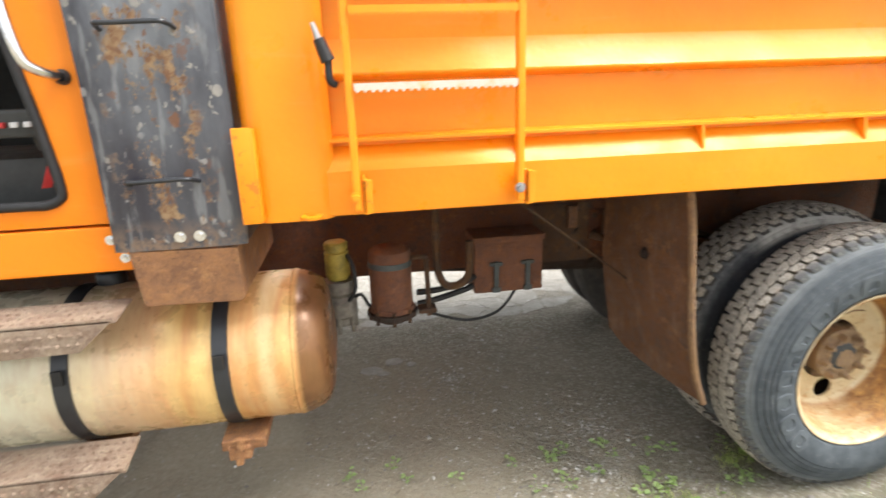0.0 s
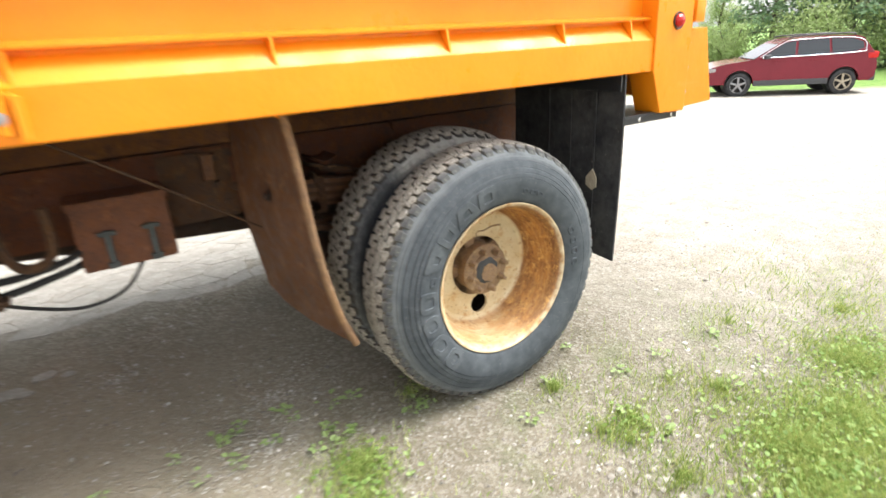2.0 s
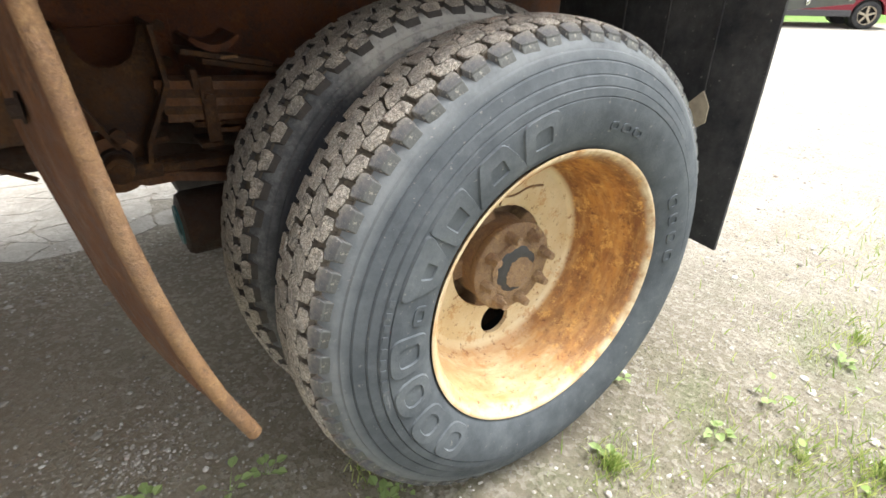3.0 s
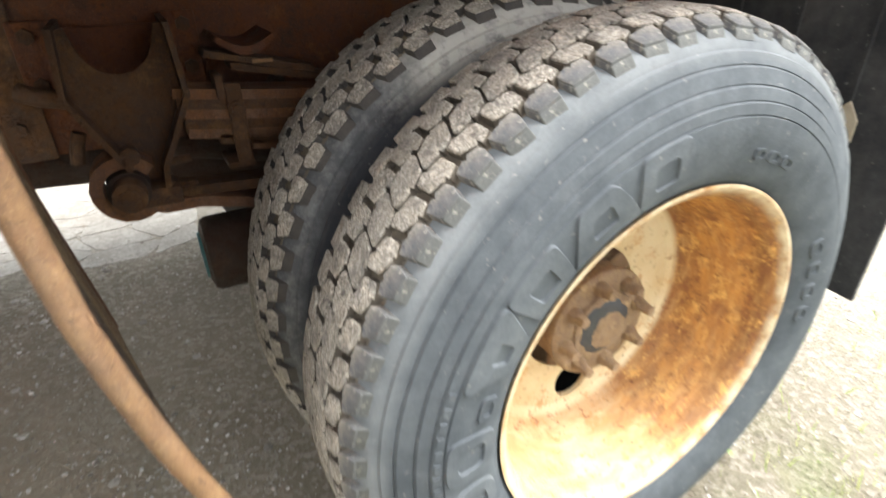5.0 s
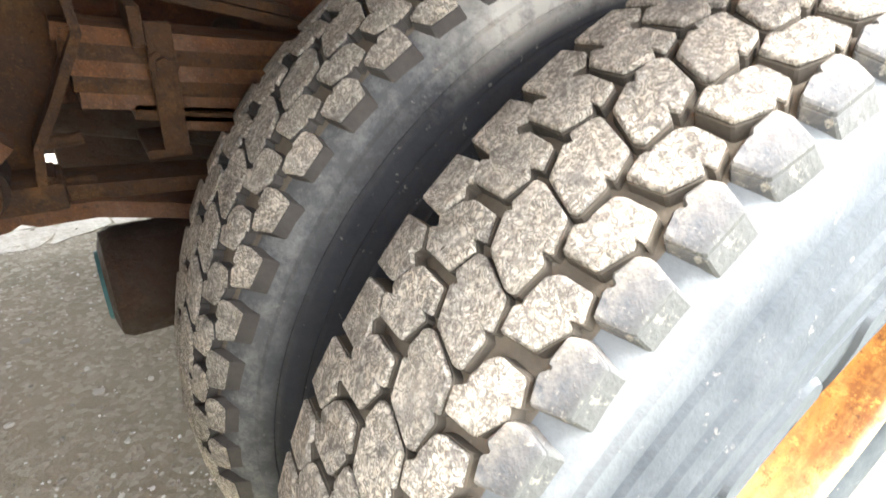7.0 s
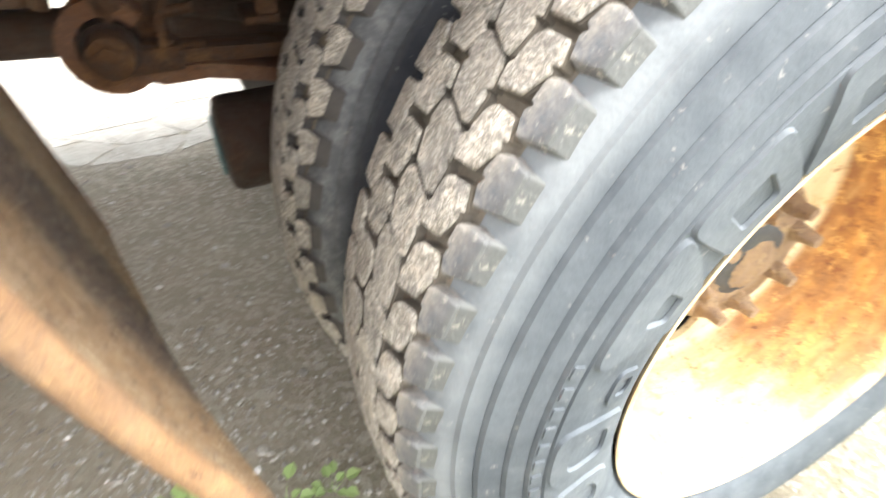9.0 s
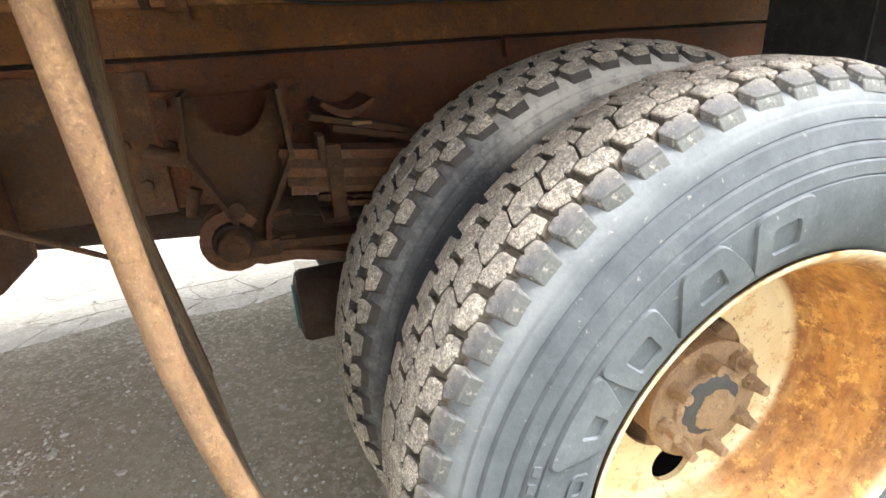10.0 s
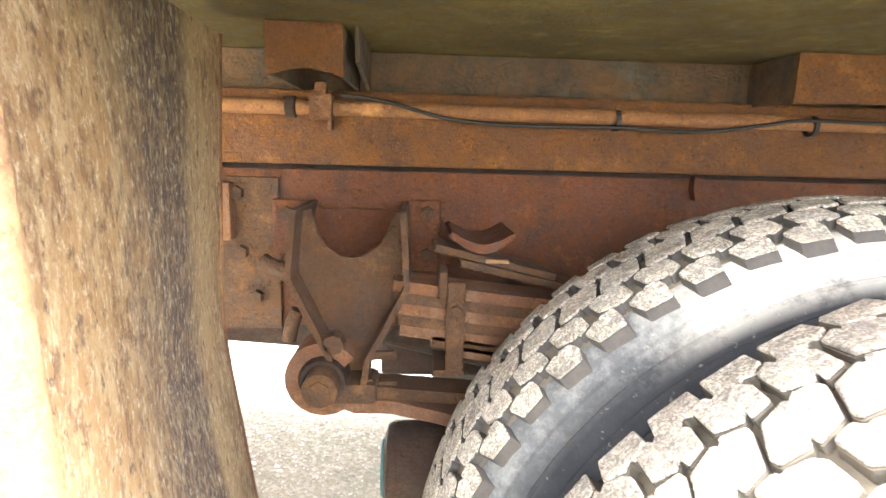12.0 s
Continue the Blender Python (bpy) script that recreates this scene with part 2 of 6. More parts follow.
def mat_rim():
    m = Mat("rusty_cream_wheel_paint", 0.55)
    s = m.n.new("ShaderNodeSeparateXYZ")
    m.l.new(m.tc, s.inputs[0])
    x, y, z = s.outputs
    ang = m.math("ARCTAN2", z, x)
    co = m.n.new("ShaderNodeCombineXYZ")
    m.l.new(m.math("MULTIPLY", y, 30.0), co.inputs[0])
    m.l.new(m.math("MULTIPLY", ang, 2.6), co.inputs[1])
    def rings(scale, lo, hi, detail=7):
        t = m.n.new("ShaderNodeTexNoise")
        t.inputs["Scale"].default_value, t.inputs["Detail"].default_value, t.inputs["Roughness"].default_value = scale, detail, 0.68
        m.l.new(co.outputs[0], t.inputs["Vector"])
        return m.remap(t.outputs[0], lo, hi)
    barrel = m.remap(y, 0.199, 0.190)
    edge = m.remap(y, 0.012, 0.002)
    # the rear half of the barrel has rusted through its paint, in rings
    side = m.math("ADD", m.remap(m.math("ADD", x, m.math("MULTIPLY", z, 0.45)), -0.22, 0.20), m.math("MULTIPLY", m.math("ADD", rings(0.7, 0.25, 0.75), -0.5), 0.55))
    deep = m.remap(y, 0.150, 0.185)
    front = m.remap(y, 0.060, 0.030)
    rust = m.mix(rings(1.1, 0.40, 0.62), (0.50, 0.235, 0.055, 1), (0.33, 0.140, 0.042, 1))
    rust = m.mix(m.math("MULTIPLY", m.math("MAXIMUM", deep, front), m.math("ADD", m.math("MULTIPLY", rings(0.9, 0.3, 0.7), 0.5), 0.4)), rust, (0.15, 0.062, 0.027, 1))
    rust = m.mix(m.math("MULTIPLY", rings(1.6, 0.48, 0.66), 0.45), rust, (0.66, 0.40, 0.14, 1))
    rust = m.mix(m.math("MULTIPLY", m.noise(17, 9, 0.78, (1, 1, 1), 0.50, 0.60), 0.7), rust, (0.22, 0.090, 0.030, 1))
    rust = m.mix(m.math("MULTIPLY", m.noise(25, 9, 0.8, (1, 1, 1), 0.54, 0.61), 0.8), rust, (0.70, 0.40, 0.11, 1))
    rust = m.mix(m.math("MULTIPLY", m.noise(48, 8, 0.75, (1, 1, 1), 0.55, 0.66), 0.6), rust, (0.60, 0.27, 0.06, 1))
    cream = m.mix(m.noise(8, 6), (0.66, 0.56, 0.36, 1), (0.58, 0.44, 0.24, 1))
    cream = m.mix(m.math("MULTIPLY", m.math("MULTIPLY", barrel, rings(1.0, 0.30, 0.58)), 0.9), cream, (0.46, 0.265, 0.115, 1))
    f = m.math("MULTIPLY", m.math("MULTIPLY", barrel, m.remap(side, 0.32, 0.58)), m.math("ADD", m.math("MULTIPLY", m.remap(z, -0.28, -0.06), 0.25), 0.75))
    blots = m.noise(13, 9, 0.8, (1, 1, 1), 0.54, 0.60)
    c = m.mix(m.math("MULTIPLY", blots, 0.7), cream, (0.45, 0.22, 0.07, 1))
    c = m.mix(f, c, rust)
    c = m.mix(m.math("MULTIPLY", m.noise(34, 8, 0.75, (1, 1, 1), 0.585, 0.63), 0.85), c, (0.24, 0.095, 0.032, 1))
    c = m.mix(m.math("MULTIPLY", m.noise(70, 6, 0.7, (1, 1, 1), 0.61, 0.66), 0.8), c, (0.13, 0.055, 0.025, 1))
    c = m.mix(m.math("MULTIPLY", edge, m.noise(20, 6, 0.6, (1, 1, 1), 0.3, 0.6)), c, (0.60, 0.50, 0.33, 1))
    m.color(c).rough(f, 0.42, 0.85).bump(m.noise(60, 8, 0.7), 0.0015, 0.6).bump(rings(1.7, 0.3, 0.7), 0.002, 0.7)
    return m.m


def mat_tank():
    m = Mat("stained_tank_metal_shaded_end", 0.32, 0.22)
    band = m.noise(5, 6, 0.6, (1, 0.12, 0.12), 0.3, 0.7)
    c = m.ramp(band, (0.0, (0.60, 0.38, 0.14, 1)), (0.35, (0.68, 0.46, 0.18, 1)), (0.6, (0.56, 0.28, 0.10, 1)), (1.0, (0.74, 0.58, 0.31, 1)))
    c = m.mix(m.axis(0, -2.55, -3.05), c, (0.62, 0.60, 0.46, 1))
    # rear end: brown streaks, with its shade put into the darker colours
    end = m.mix(m.noise(7, 7, 0.65, (1, 1, 0.14), 0.36, 0.62), (0.19, 0.088, 0.031, 1), (0.100, 0.038, 0.014, 1))
    end = m.mix(m.math("MULTIPLY", m.noise(16, 7, 0.7, (1, 1, 0.10), 0.55, 0.68), 0.8), end, (0.060, 0.020, 0.009, 1))
    c = m.mix(m.math("MULTIPLY", m.axis(0, -2.186, -2.170), 0.95), c, end)
    c = m.mix(m.math("MULTIPLY", m.noise(30, 8, 0.7, (1, 0.3, 0.3), 0.45, 0.7), 0.35), c, (0.30, 0.12, 0.05, 1))
    m.color(c).rough(m.noise(12, 6), 0.18, 0.48).bump(m.noise(30, 4), 0.0008, 0.3).bump(m.noise(5, 3), 0.006, 0.3)
    return m.m


def mat_shield():
    """Glossy black paint with a grey sky sheen painted in towards the top, round blisters, drips and rust down the
    middle.
    """
    m = Mat("blistered_black_paint", 0.4)
    # grey mix standing in for the sky's reflection, stronger higher up
    sky_sheen = m.math("MULTIPLY", m.math("ADD", m.math("MULTIPLY", m.axis(2, 1.45, 2.0), 0.75), 0.25), m.noise(4.5, 6, 0.6, (1, 1, 0.35), 0.34, 0.66))
    c = m.mix(sky_sheen, (0.016, 0.014, 0.022, 1), (0.235, 0.255, 0.275, 1))
    drip = m.noise(30, 4, 0.5, (1, 1, 0.16), 0.60, 0.66)
    c = m.mix(m.math("MULTIPLY", drip, 0.5), c, (0.20, 0.205, 0.21, 1))
    cells = m.n.new("ShaderNodeTexVoronoi")
    cells.inputs["Scale"].default_value = 24.0
    m.l.new(m.coord((1, 1, 0.8)), cells.inputs["Vector"])
    pick = m.n.new("ShaderNodeSeparateColor")
    m.l.new(cells.outputs["Color"], pick.inputs[0])
    size = m.math("ADD", m.math("MULTIPLY", m.remap(pick.outputs[0], 0.45, 1.0), 0.42), m.math("MULTIPLY", m.noise(60, 5, 0.6), 0.08))
    round_spot = m.remap(m.math("SUBTRACT", size, cells.outputs["Distance"]), 0.07, 0.11)
    blot = m.math("MAXIMUM", m.math("MULTIPLY", round_spot, m.noise(3.0, 4, 0.6, (1, 1, 0.7), 0.40, 0.56)), m.noise(34, 5, 0.5, (1, 1, 0.8), 0.645, 0.67))
    c = m.mix(m.math("MULTIPLY", blot, 0.85), c, m.mix(pick.outputs[1], (0.21, 0.205, 0.20, 1), (0.29, 0.27, 0.235, 1)))
    x = m.math("ABSOLUTE", m.math("ADD", m.axis(0, -2.95, -1.95), -0.49), 0)
    mid = m.remap(x, 0.16, 0.02)
    rust = m.math("MULTIPLY", m.noise(12, 9, 0.74, (1, 1, 0.6), 0.535, 0.575), m.remap(mid, 0.05, 0.5))
    tone = m.mix(m.noise(40, 8, 0.75, (1, 1, 1), 0.42, 0.58), (0.25, 0.165, 0.088, 1), (0.13, 0.060, 0.028, 1))
    c = m.mix(rust, c, tone)
    spot = m.math("MULTIPLY", m.noise(16, 7, 0.6, (1, 1, 1), 0.615, 0.635), m.remap(x, 0.20, 0.05))
    c = m.mix(m.math("MULTIPLY", spot, 0.9), c, (0.13, 0.055, 0.025, 1))
    low = m.math("MULTIPLY", m.axis(2, 1.33, 1.25), m.noise(30, 8, 0.7, (1, 1, 1), 0.42, 0.55))
    c = m.mix(low, c, (0.15, 0.10, 0.07, 1))
    f = m.math("MAXIMUM", rust, blot)
    m.color(c).rough(f, 0.30, 0.85).bump(f, 0.0015, 0.8).bump(m.noise(24, 8, 0.7), 0.0015, 0.4)
    return m.m


def mat_ground():
    m = Mat("gravel_and_dirt", 0.95)
    n1, n2, n3 = m.noise(0.9, 7, 0.65, (1, 1, 1), 0.38, 0.62), m.noise(4.5, 9, 0.7, (1, 1, 1), 0.38, 0.62), m.noise(38, 8, 0.75)
    c = m.mix(n1, (0.180, 0.154, 0.108, 1), (0.262, 0.236, 0.178, 1))
    c = m.mix(m.math("MULTIPLY", n2, 0.6), c, (0.130, 0.118, 0.078, 1))
    cell = m.voronoi(70, 0, 1, "F1", "Color")
    g = m.n.new("ShaderNodeSeparateColor")
    m.l.new(cell, g.inputs[0])
    c = m.mix(m.math("MULTIPLY", m.remap(g.outputs[0], 0.45, 1.0), 0.5), c, (0.44, 0.42, 0.36, 1))
    c = m.mix(m.math("MULTIPLY", n3, 0.35), c, (0.115, 0.092, 0.066, 1))
    # packed brown soil along the front of the truck, gravel towards its tail
    soil = m.math("MULTIPLY", m.axis(0, -0.3, -1.6), m.math("ADD", m.noise(2.2, 8, 0.7, (1, 1, 1), 0.3, 0.6), 0.35))
    soil = m.math("MULTIPLY", m.remap(soil, 0.0, 1.0), m.axis(1, 1.9, 1.2))
    c = m.mix(m.math("MULTIPLY", soil, 0.75), c, m.mix(n3, (0.255, 0.215, 0.150, 1), (0.350, 0.305, 0.230, 1)))
    pale = m.math("MULTIPLY", m.axis(0, 0.6, 2.4), m.axis(1, -2.0, 0.4))
    far = m.axis(1, 1.9, 2.7)
    c = m.mix(m.math("MULTIPLY", m.math("MAXIMUM", pale, far), 0.75), c, m.mix(n2, (0.44, 0.42, 0.38, 1), (0.33, 0.305, 0.26, 1)))
    # grassy strip behind the parked car, on the far side of the yard
    s = m.n.new("ShaderNodeSeparateXYZ")
    m.l.new(m.tc, s.inputs[0])
    dist = m.math("ADD", m.math("MULTIPLY", s.outputs[0], 0.70), m.math("MULTIPLY", s.outputs[1], 0.72))
    c = m.mix(m.remap(dist, 17.2, 18.2), c, m.mix(m.noise(3, 6), (0.09, 0.19, 0.03, 1), (0.16, 0.26, 0.05, 1)))
    moss = m.math("MULTIPLY", m.noise(2.6, 7, 0.7, (1, 1, 1), 0.5, 0.68), m.axis(1, 0.5, -0.4))
    c = m.mix(m.math("MULTIPLY", moss, 0.55), c, (0.13, 0.17, 0.055, 1))
    pale2 = m.noise(14, 9, 0.8, (1, 1, 1), 0.56, 0.70)
    c = m.mix(m.math("MULTIPLY", pale2, 0.35), c, (0.42, 0.39, 0.33, 1))
    m.color(c).bump(n2, 0.03, 0.6).bump(m.noise(14, 6), 0.01, 0.5).bump(m.voronoi(70, 0.0, 0.7), 0.006, 0.6).bump(n3, 0.006, 0.7)
    return m.m


def mat_plain(name, c, rough=0.5, metal=0.0, var=0.25, grain=40.0):
    m = Mat(name, rough, metal)
    dark = tuple(v * (1 - var) for v in c[:3]) + (1,)
    m.color(m.mix(m.noise(grain, 7, 0.65), c, dark)).rough(m.noise(grain * 0.4, 5), rough * 0.8, min(1, rough * 1.25))
    m.bump(m.noise(grain * 3, 5), 0.0006, 0.3)
    return m.m


def mat_leaf(name, a, b, thin=0.4):
    """Leaves that let some of the light through."""
    m = Mat(name, 0.6)
    g = m.n.new("ShaderNodeNewGeometry").outputs["Random Per Island"]
    c = m.mix(g, a, b)
    m.color(c)
    tr = m.n.new("ShaderNodeBsdfTranslucent")
    m.l.new(c, tr.inputs[0])
    mx = m.n.new("ShaderNodeMixShader")
    mx.inputs[0].default_value = thin
    m.l.new(m.b.outputs[0], mx.inputs[1])
    m.l.new(tr.outputs[0], mx.inputs[2])
    m.l.new(mx.outputs[0], m.n["Material Output"].inputs[0])
    return m.m


def mat_stone():
    m = Mat("pale_pebbles", 0.9)
    g = m.n.new("ShaderNodeNewGeometry").outputs["Random Per Island"]
    c = m.ramp(g, (0.0, (0.16, 0.145, 0.125, 1)), (0.5, (0.32, 0.30, 0.26, 1)), (0.85, (0.40, 0.38, 0.34, 1)), (1.0, (0.50, 0.48, 0.45, 1)))
    m.color(c).bump(m.noise(200, 4), 0.001, 0.4)
    return m.m


def mat_glass(name, tint=(0.02, 0.025, 0.03, 1), rough=0.05):
    m = Mat(name, rough)
    m.color(tint)
    m.b.inputs["Specular IOR Level"].default_value = 0.8
    return m.m


ORANGE = mat_orange()
ORANGE_CHIPPED = mat_orange("chipped_orange_paint", 0.58)
ORANGE_CAB = mat_orange("deep_orange_cab_paint", 0.72, (0.80, 0.205, 0.005, 1), (0.79, 0.228, 0.008, 1))
RUST = mat_rust("rusted_chassis_steel", (0.062, 0.027, 0.011, 1), (0.028, 0.012, 0.006, 1), (0.105, 0.048, 0.016, 1))
RUST_BOX = mat_rust("orange_brown_rust", (0.25, 0.112, 0.045, 1), (0.14, 0.060, 0.026, 1), (0.35, 0.17, 0.07, 1), (0.06, 0.03, 0.02, 1))
RUST_CAN = mat_rust("red_brown_rust", (0.155, 0.060, 0.032, 1), (0.085, 0.032, 0.019, 1), (0.22, 0.090, 0.042, 1), (0.035, 0.018, 0.012, 1))
STEP = mat_rust("worn_pale_step_steel", (0.25, 0.165, 0.110, 1), (0.15, 0.085, 0.055, 1), (0.37, 0.29, 0.22, 1), (0.08, 0.05, 0.035, 1), 1.2, 0.4)
RUST_RED = mat_rust("red_rust_primer", (0.094, 0.026, 0.009, 1), (0.043, 0.013, 0.005, 1), (0.148, 0.050, 0.015, 1))
RUST_SILL = mat_rust("orange_sill_rust", (0.118, 0.043, 0.012, 1), (0.060, 0.020, 0.007, 1), (0.190, 0.080, 0.020, 1))
RUST_PATCH = mat_rust("patchy_orange_rust", (0.101, 0.051, 0.017, 1), (0.058, 0.031, 0.016, 1), (0.043, 0.047, 0.047, 1), (0.039, 0.023, 0.016, 1), 0.7)
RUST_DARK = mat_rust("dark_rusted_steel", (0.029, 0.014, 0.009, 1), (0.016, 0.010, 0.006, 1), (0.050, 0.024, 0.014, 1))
RUST_PALE = mat_rust("weathered_rust", (0.118, 0.050, 0.024, 1), (0.070, 0.030, 0.017, 1), (0.18, 0.078, 0.030, 1), (0.03, 0.022, 0.018, 1), 0.9, 0.25)
RUST_EDGE = mat_rust("pale_worn_rust", (0.235, 0.126, 0.057, 1), (0.165, 0.087, 0.044, 1), (0.313, 0.183, 0.087, 1), (0.061, 0.035, 0.022, 1), 1.2, 0.3)
GUARD = mat_guard()
MOSSY = mat_rust("mossy_rusted_floor", (0.108, 0.086, 0.019, 1), (0.042, 0.034, 0.010, 1), (0.150, 0.104, 0.027, 1), (0.013, 0.009, 0.005, 1), 1.4)
RUBBER = mat_rubber("sidewall_rubber", 0.75, (0.049, 0.057, 0.065, 1), (0.120, 0.134, 0.144, 1), 0.34)
RUBBER_MARK = mat_rubber("scuffed_raised_rubber", 0.8, (0.049, 0.057, 0.065, 1), (0.140, 0.154, 0.164, 1))
# about half as bright as the outer tyre's sidewall
RUBBER_INNER = mat_rubber("dark_inner_rubber", 0.5, (0.023, 0.025, 0.030, 1), (0.064, 0.068, 0.075, 1), 0.0, 0.60)
GROOVE = mat_rubber("dirt_filled_groove", 1.0, (0.062, 0.055, 0.046, 1), (0.225, 0.190, 0.145, 1))
RUBBER_DARK = mat_rubber("tread_rubber", 0.55, (0.036, 0.036, 0.038, 1), (0.145, 0.128, 0.110, 1))
RUBBER_SIDE = mat_rubber("dusty_block_flank", 0.9, (0.050, 0.045, 0.040, 1), (0.175, 0.148, 0.115, 1))
FLAP = mat_rubber("black_flap_rubber", 0.6, (0.024, 0.025, 0.028, 1), (0.120, 0.118, 0.115, 1))
TREAD = mat_tread_top()
RIM = mat_rim()
TANK = mat_tank()
SHIELD = mat_shield()
GROUND = mat_ground()
BLACK = mat_plain("black_band", (0.022, 0.024, 0.028, 1), 0.35)
BLACK_MATT = mat_plain("black_hose", (0.012, 0.012, 0.013, 1), 0.6)
CHROME = mat_plain("chrome", (0.75, 0.76, 0.78, 1), 0.18, 1.0, 0.1)
GREY_STEEL = mat_plain("bare_steel", (0.40, 0.40, 0.41, 1), 0.45, 0.7)
CAST = mat_plain("dirty_cast_metal", (0.20, 0.18, 0.15, 1), 0.65, 0.2, 0.5)
YELLOW = mat_plain("faded_yellow_paint", (0.40, 0.30, 0.05, 1), 0.55, 0, 0.6, 22)
RED_LENS = mat_plain("red_lens", (0.55, 0.012, 0.01, 1), 0.2, 0, 0.1)
TAG = mat_plain("weathered_tag", (0.46, 0.40, 0.30, 1), 0.7)
HUB_RUST = mat_rust("crusted_hub_rust", (0.30, 0.195, 0.115, 1), (0.20, 0.115, 0.068, 1), (0.38, 0.25, 0.13, 1), (0.06, 0.055, 0.06, 1), 2.0)
GREASE = mat_plain("greasy_blue_grey_metal", (0.050, 0.050, 0.054, 1), 0.55, 0.1, 0.4)
CABIN = mat_plain("dark_cabin_trim", (0.03, 0.032, 0.03, 1), 0.6)
RED_STRAP = mat_plain("red_belt", (0.55, 0.03, 0.03, 1), 0.6)
WHITE_PRINT = mat_plain("white_print", (0.7, 0.7, 0.7, 1), 0.5)
TEAL = mat_plain("faded_teal_paint", (0.03, 0.11, 0.12, 1), 0.6)
GRASS = mat_leaf("grass_blades", (0.17, 0.28, 0.05, 1), (0.50, 0.53, 0.20, 1), 0.35)
WEED = mat_leaf("weed_leaves", (0.20, 0.31, 0.09, 1), (0.46, 0.54, 0.26, 1))
CLOVER = mat_leaf("clover_leaves", (0.15, 0.27, 0.06, 1), (0.30, 0.41, 0.12, 1))
LEAF_LIGHT = mat_leaf("spring_leaves", (0.40, 0.50, 0.20, 1), (0.55, 0.63, 0.34, 1), 0.5)
LEAF_DARK = mat_leaf("pine_needles", (0.20, 0.32, 0.17, 1), (0.34, 0.46, 0.28, 1), 0.45)
BARK = mat_plain("bark", (0.16, 0.13, 0.10, 1), 0.9, 0, 0.5, 12)
STONE = mat_stone()
CAR_RED = mat_plain("dark_red_car_paint", (0.20, 0.022, 0.032, 1), 0.12, 0.35, 0.1, 3)
CAR_GREY = mat_plain("grey_car_cladding", (0.07, 0.07, 0.075, 1), 0.6)
CAR_GLASS = mat_glass("car_glass")


# ---- mesh helpers ----
def thing(name, label, category, group="", m=None):
    ob = new(name)
    ob.empty_display_size = 0.1
    if m is not None:
        ob.matrix_world = m
    return tagged(ob, label, category, group)


def part(name, bm, mats, parent=None, label="", smooth=None):
    """One mesh object from bm under parent; smooth: the angle in degrees below which edges are shaded smooth."""
    bmesh.ops.recalc_face_normals(bm, faces=bm.faces)
    if smooth is not None:
        for f in bm.faces:
            f.smooth = True
        for e in bm.edges:
            e.smooth = len(e.link_faces) == 2 and e.calc_face_angle(0) < radians(smooth)
    me = bpy.data.meshes.new(name)
    bm.to_mesh(me)
    bm.free()
    for mt in mats if isinstance(mats, (list, tuple)) else [mats]:
        me.materials.append(mt)
    ob = new(name, me)
    if parent:
        ob.parent = parent
    if label:
        ob["label"] = label
    return ob


def box(bm, x0, x1, y0, y1, z0, z1, bevel=0.004, m=None, mi=0):
    vs = bmesh.ops.create_cube(bm, size=1)["verts"]
    t = Matrix.Translation(((x0 + x1) / 2, (y0 + y1) / 2, (z0 + z1) / 2)) @ Matrix.Diagonal((abs(x1 - x0), abs(y1 - y0), abs(z1 - z0), 1))
    bmesh.ops.transform(bm, matrix=(m @ t) if m is not None else t, verts=vs)
    es = list({e for v in vs for e in v.link_edges})
    fs = list({f for v in vs for f in v.link_faces})
    for f in fs:
        f.material_index = mi
    if bevel:
        bmesh.ops.bevel(bm, geom=es, offset=bevel, segments=2, profile=0.6, affect="EDGES")
    return bm


def extrude_poly(bm, pts, a, b, axis="y", bevel=0.0, mi=0):
    """Extrude a polygon: along y its points are (x, z), along x they are (y, z), along z they are (x, y)."""
    def at(p, k):
        return {"y": (p[0], k, p[1]), "x": (k, p[0], p[1]), "z": (p[0], p[1], k)}[axis]
    lo, hi = [bm.verts.new(at(p, a)) for p in pts], [bm.verts.new(at(p, b)) for p in pts]
    n = len(pts)
    fs = [bm.faces.new(lo), bm.faces.new(hi[::-1])]
    fs += [bm.faces.new((lo[i], hi[i], hi[(i + 1) % n], lo[(i + 1) % n])) for i in range(n)]
    for f in fs:
        f.material_index = mi
    if bevel:
        bmesh.ops.bevel(bm, geom=list({e for f in fs for e in f.edges}), offset=bevel, segments=2, profile=0.6, affect="EDGES")
    return bm


def cyl(bm, p0, p1, r0, r1=None, seg=24, bevel=0.0, mi=0):
    p0, p1 = Vector(p0), Vector(p1)
    d = p1 - p0
    m = Matrix.Translation((p0 + p1) / 2) @ d.to_track_quat("Z", "Y").to_matrix().to_4x4()
    vs = bmesh.ops.create_cone(bm, cap_ends=True, segments=seg, radius1=r0, radius2=r0 if r1 is None else r1, depth=d.length, matrix=m)["verts"]
    fs = {f for v in vs for f in v.link_faces}
    for f in fs:
        f.material_index = mi
    if bevel:
        rim = [e for e in {e for v in vs for e in v.link_edges} if any(len(f.verts) > 4 for f in e.link_faces)]
        bmesh.ops.bevel(bm, geom=rim, offset=bevel, segments=2, profile=0.6, affect="EDGES")
    return bm


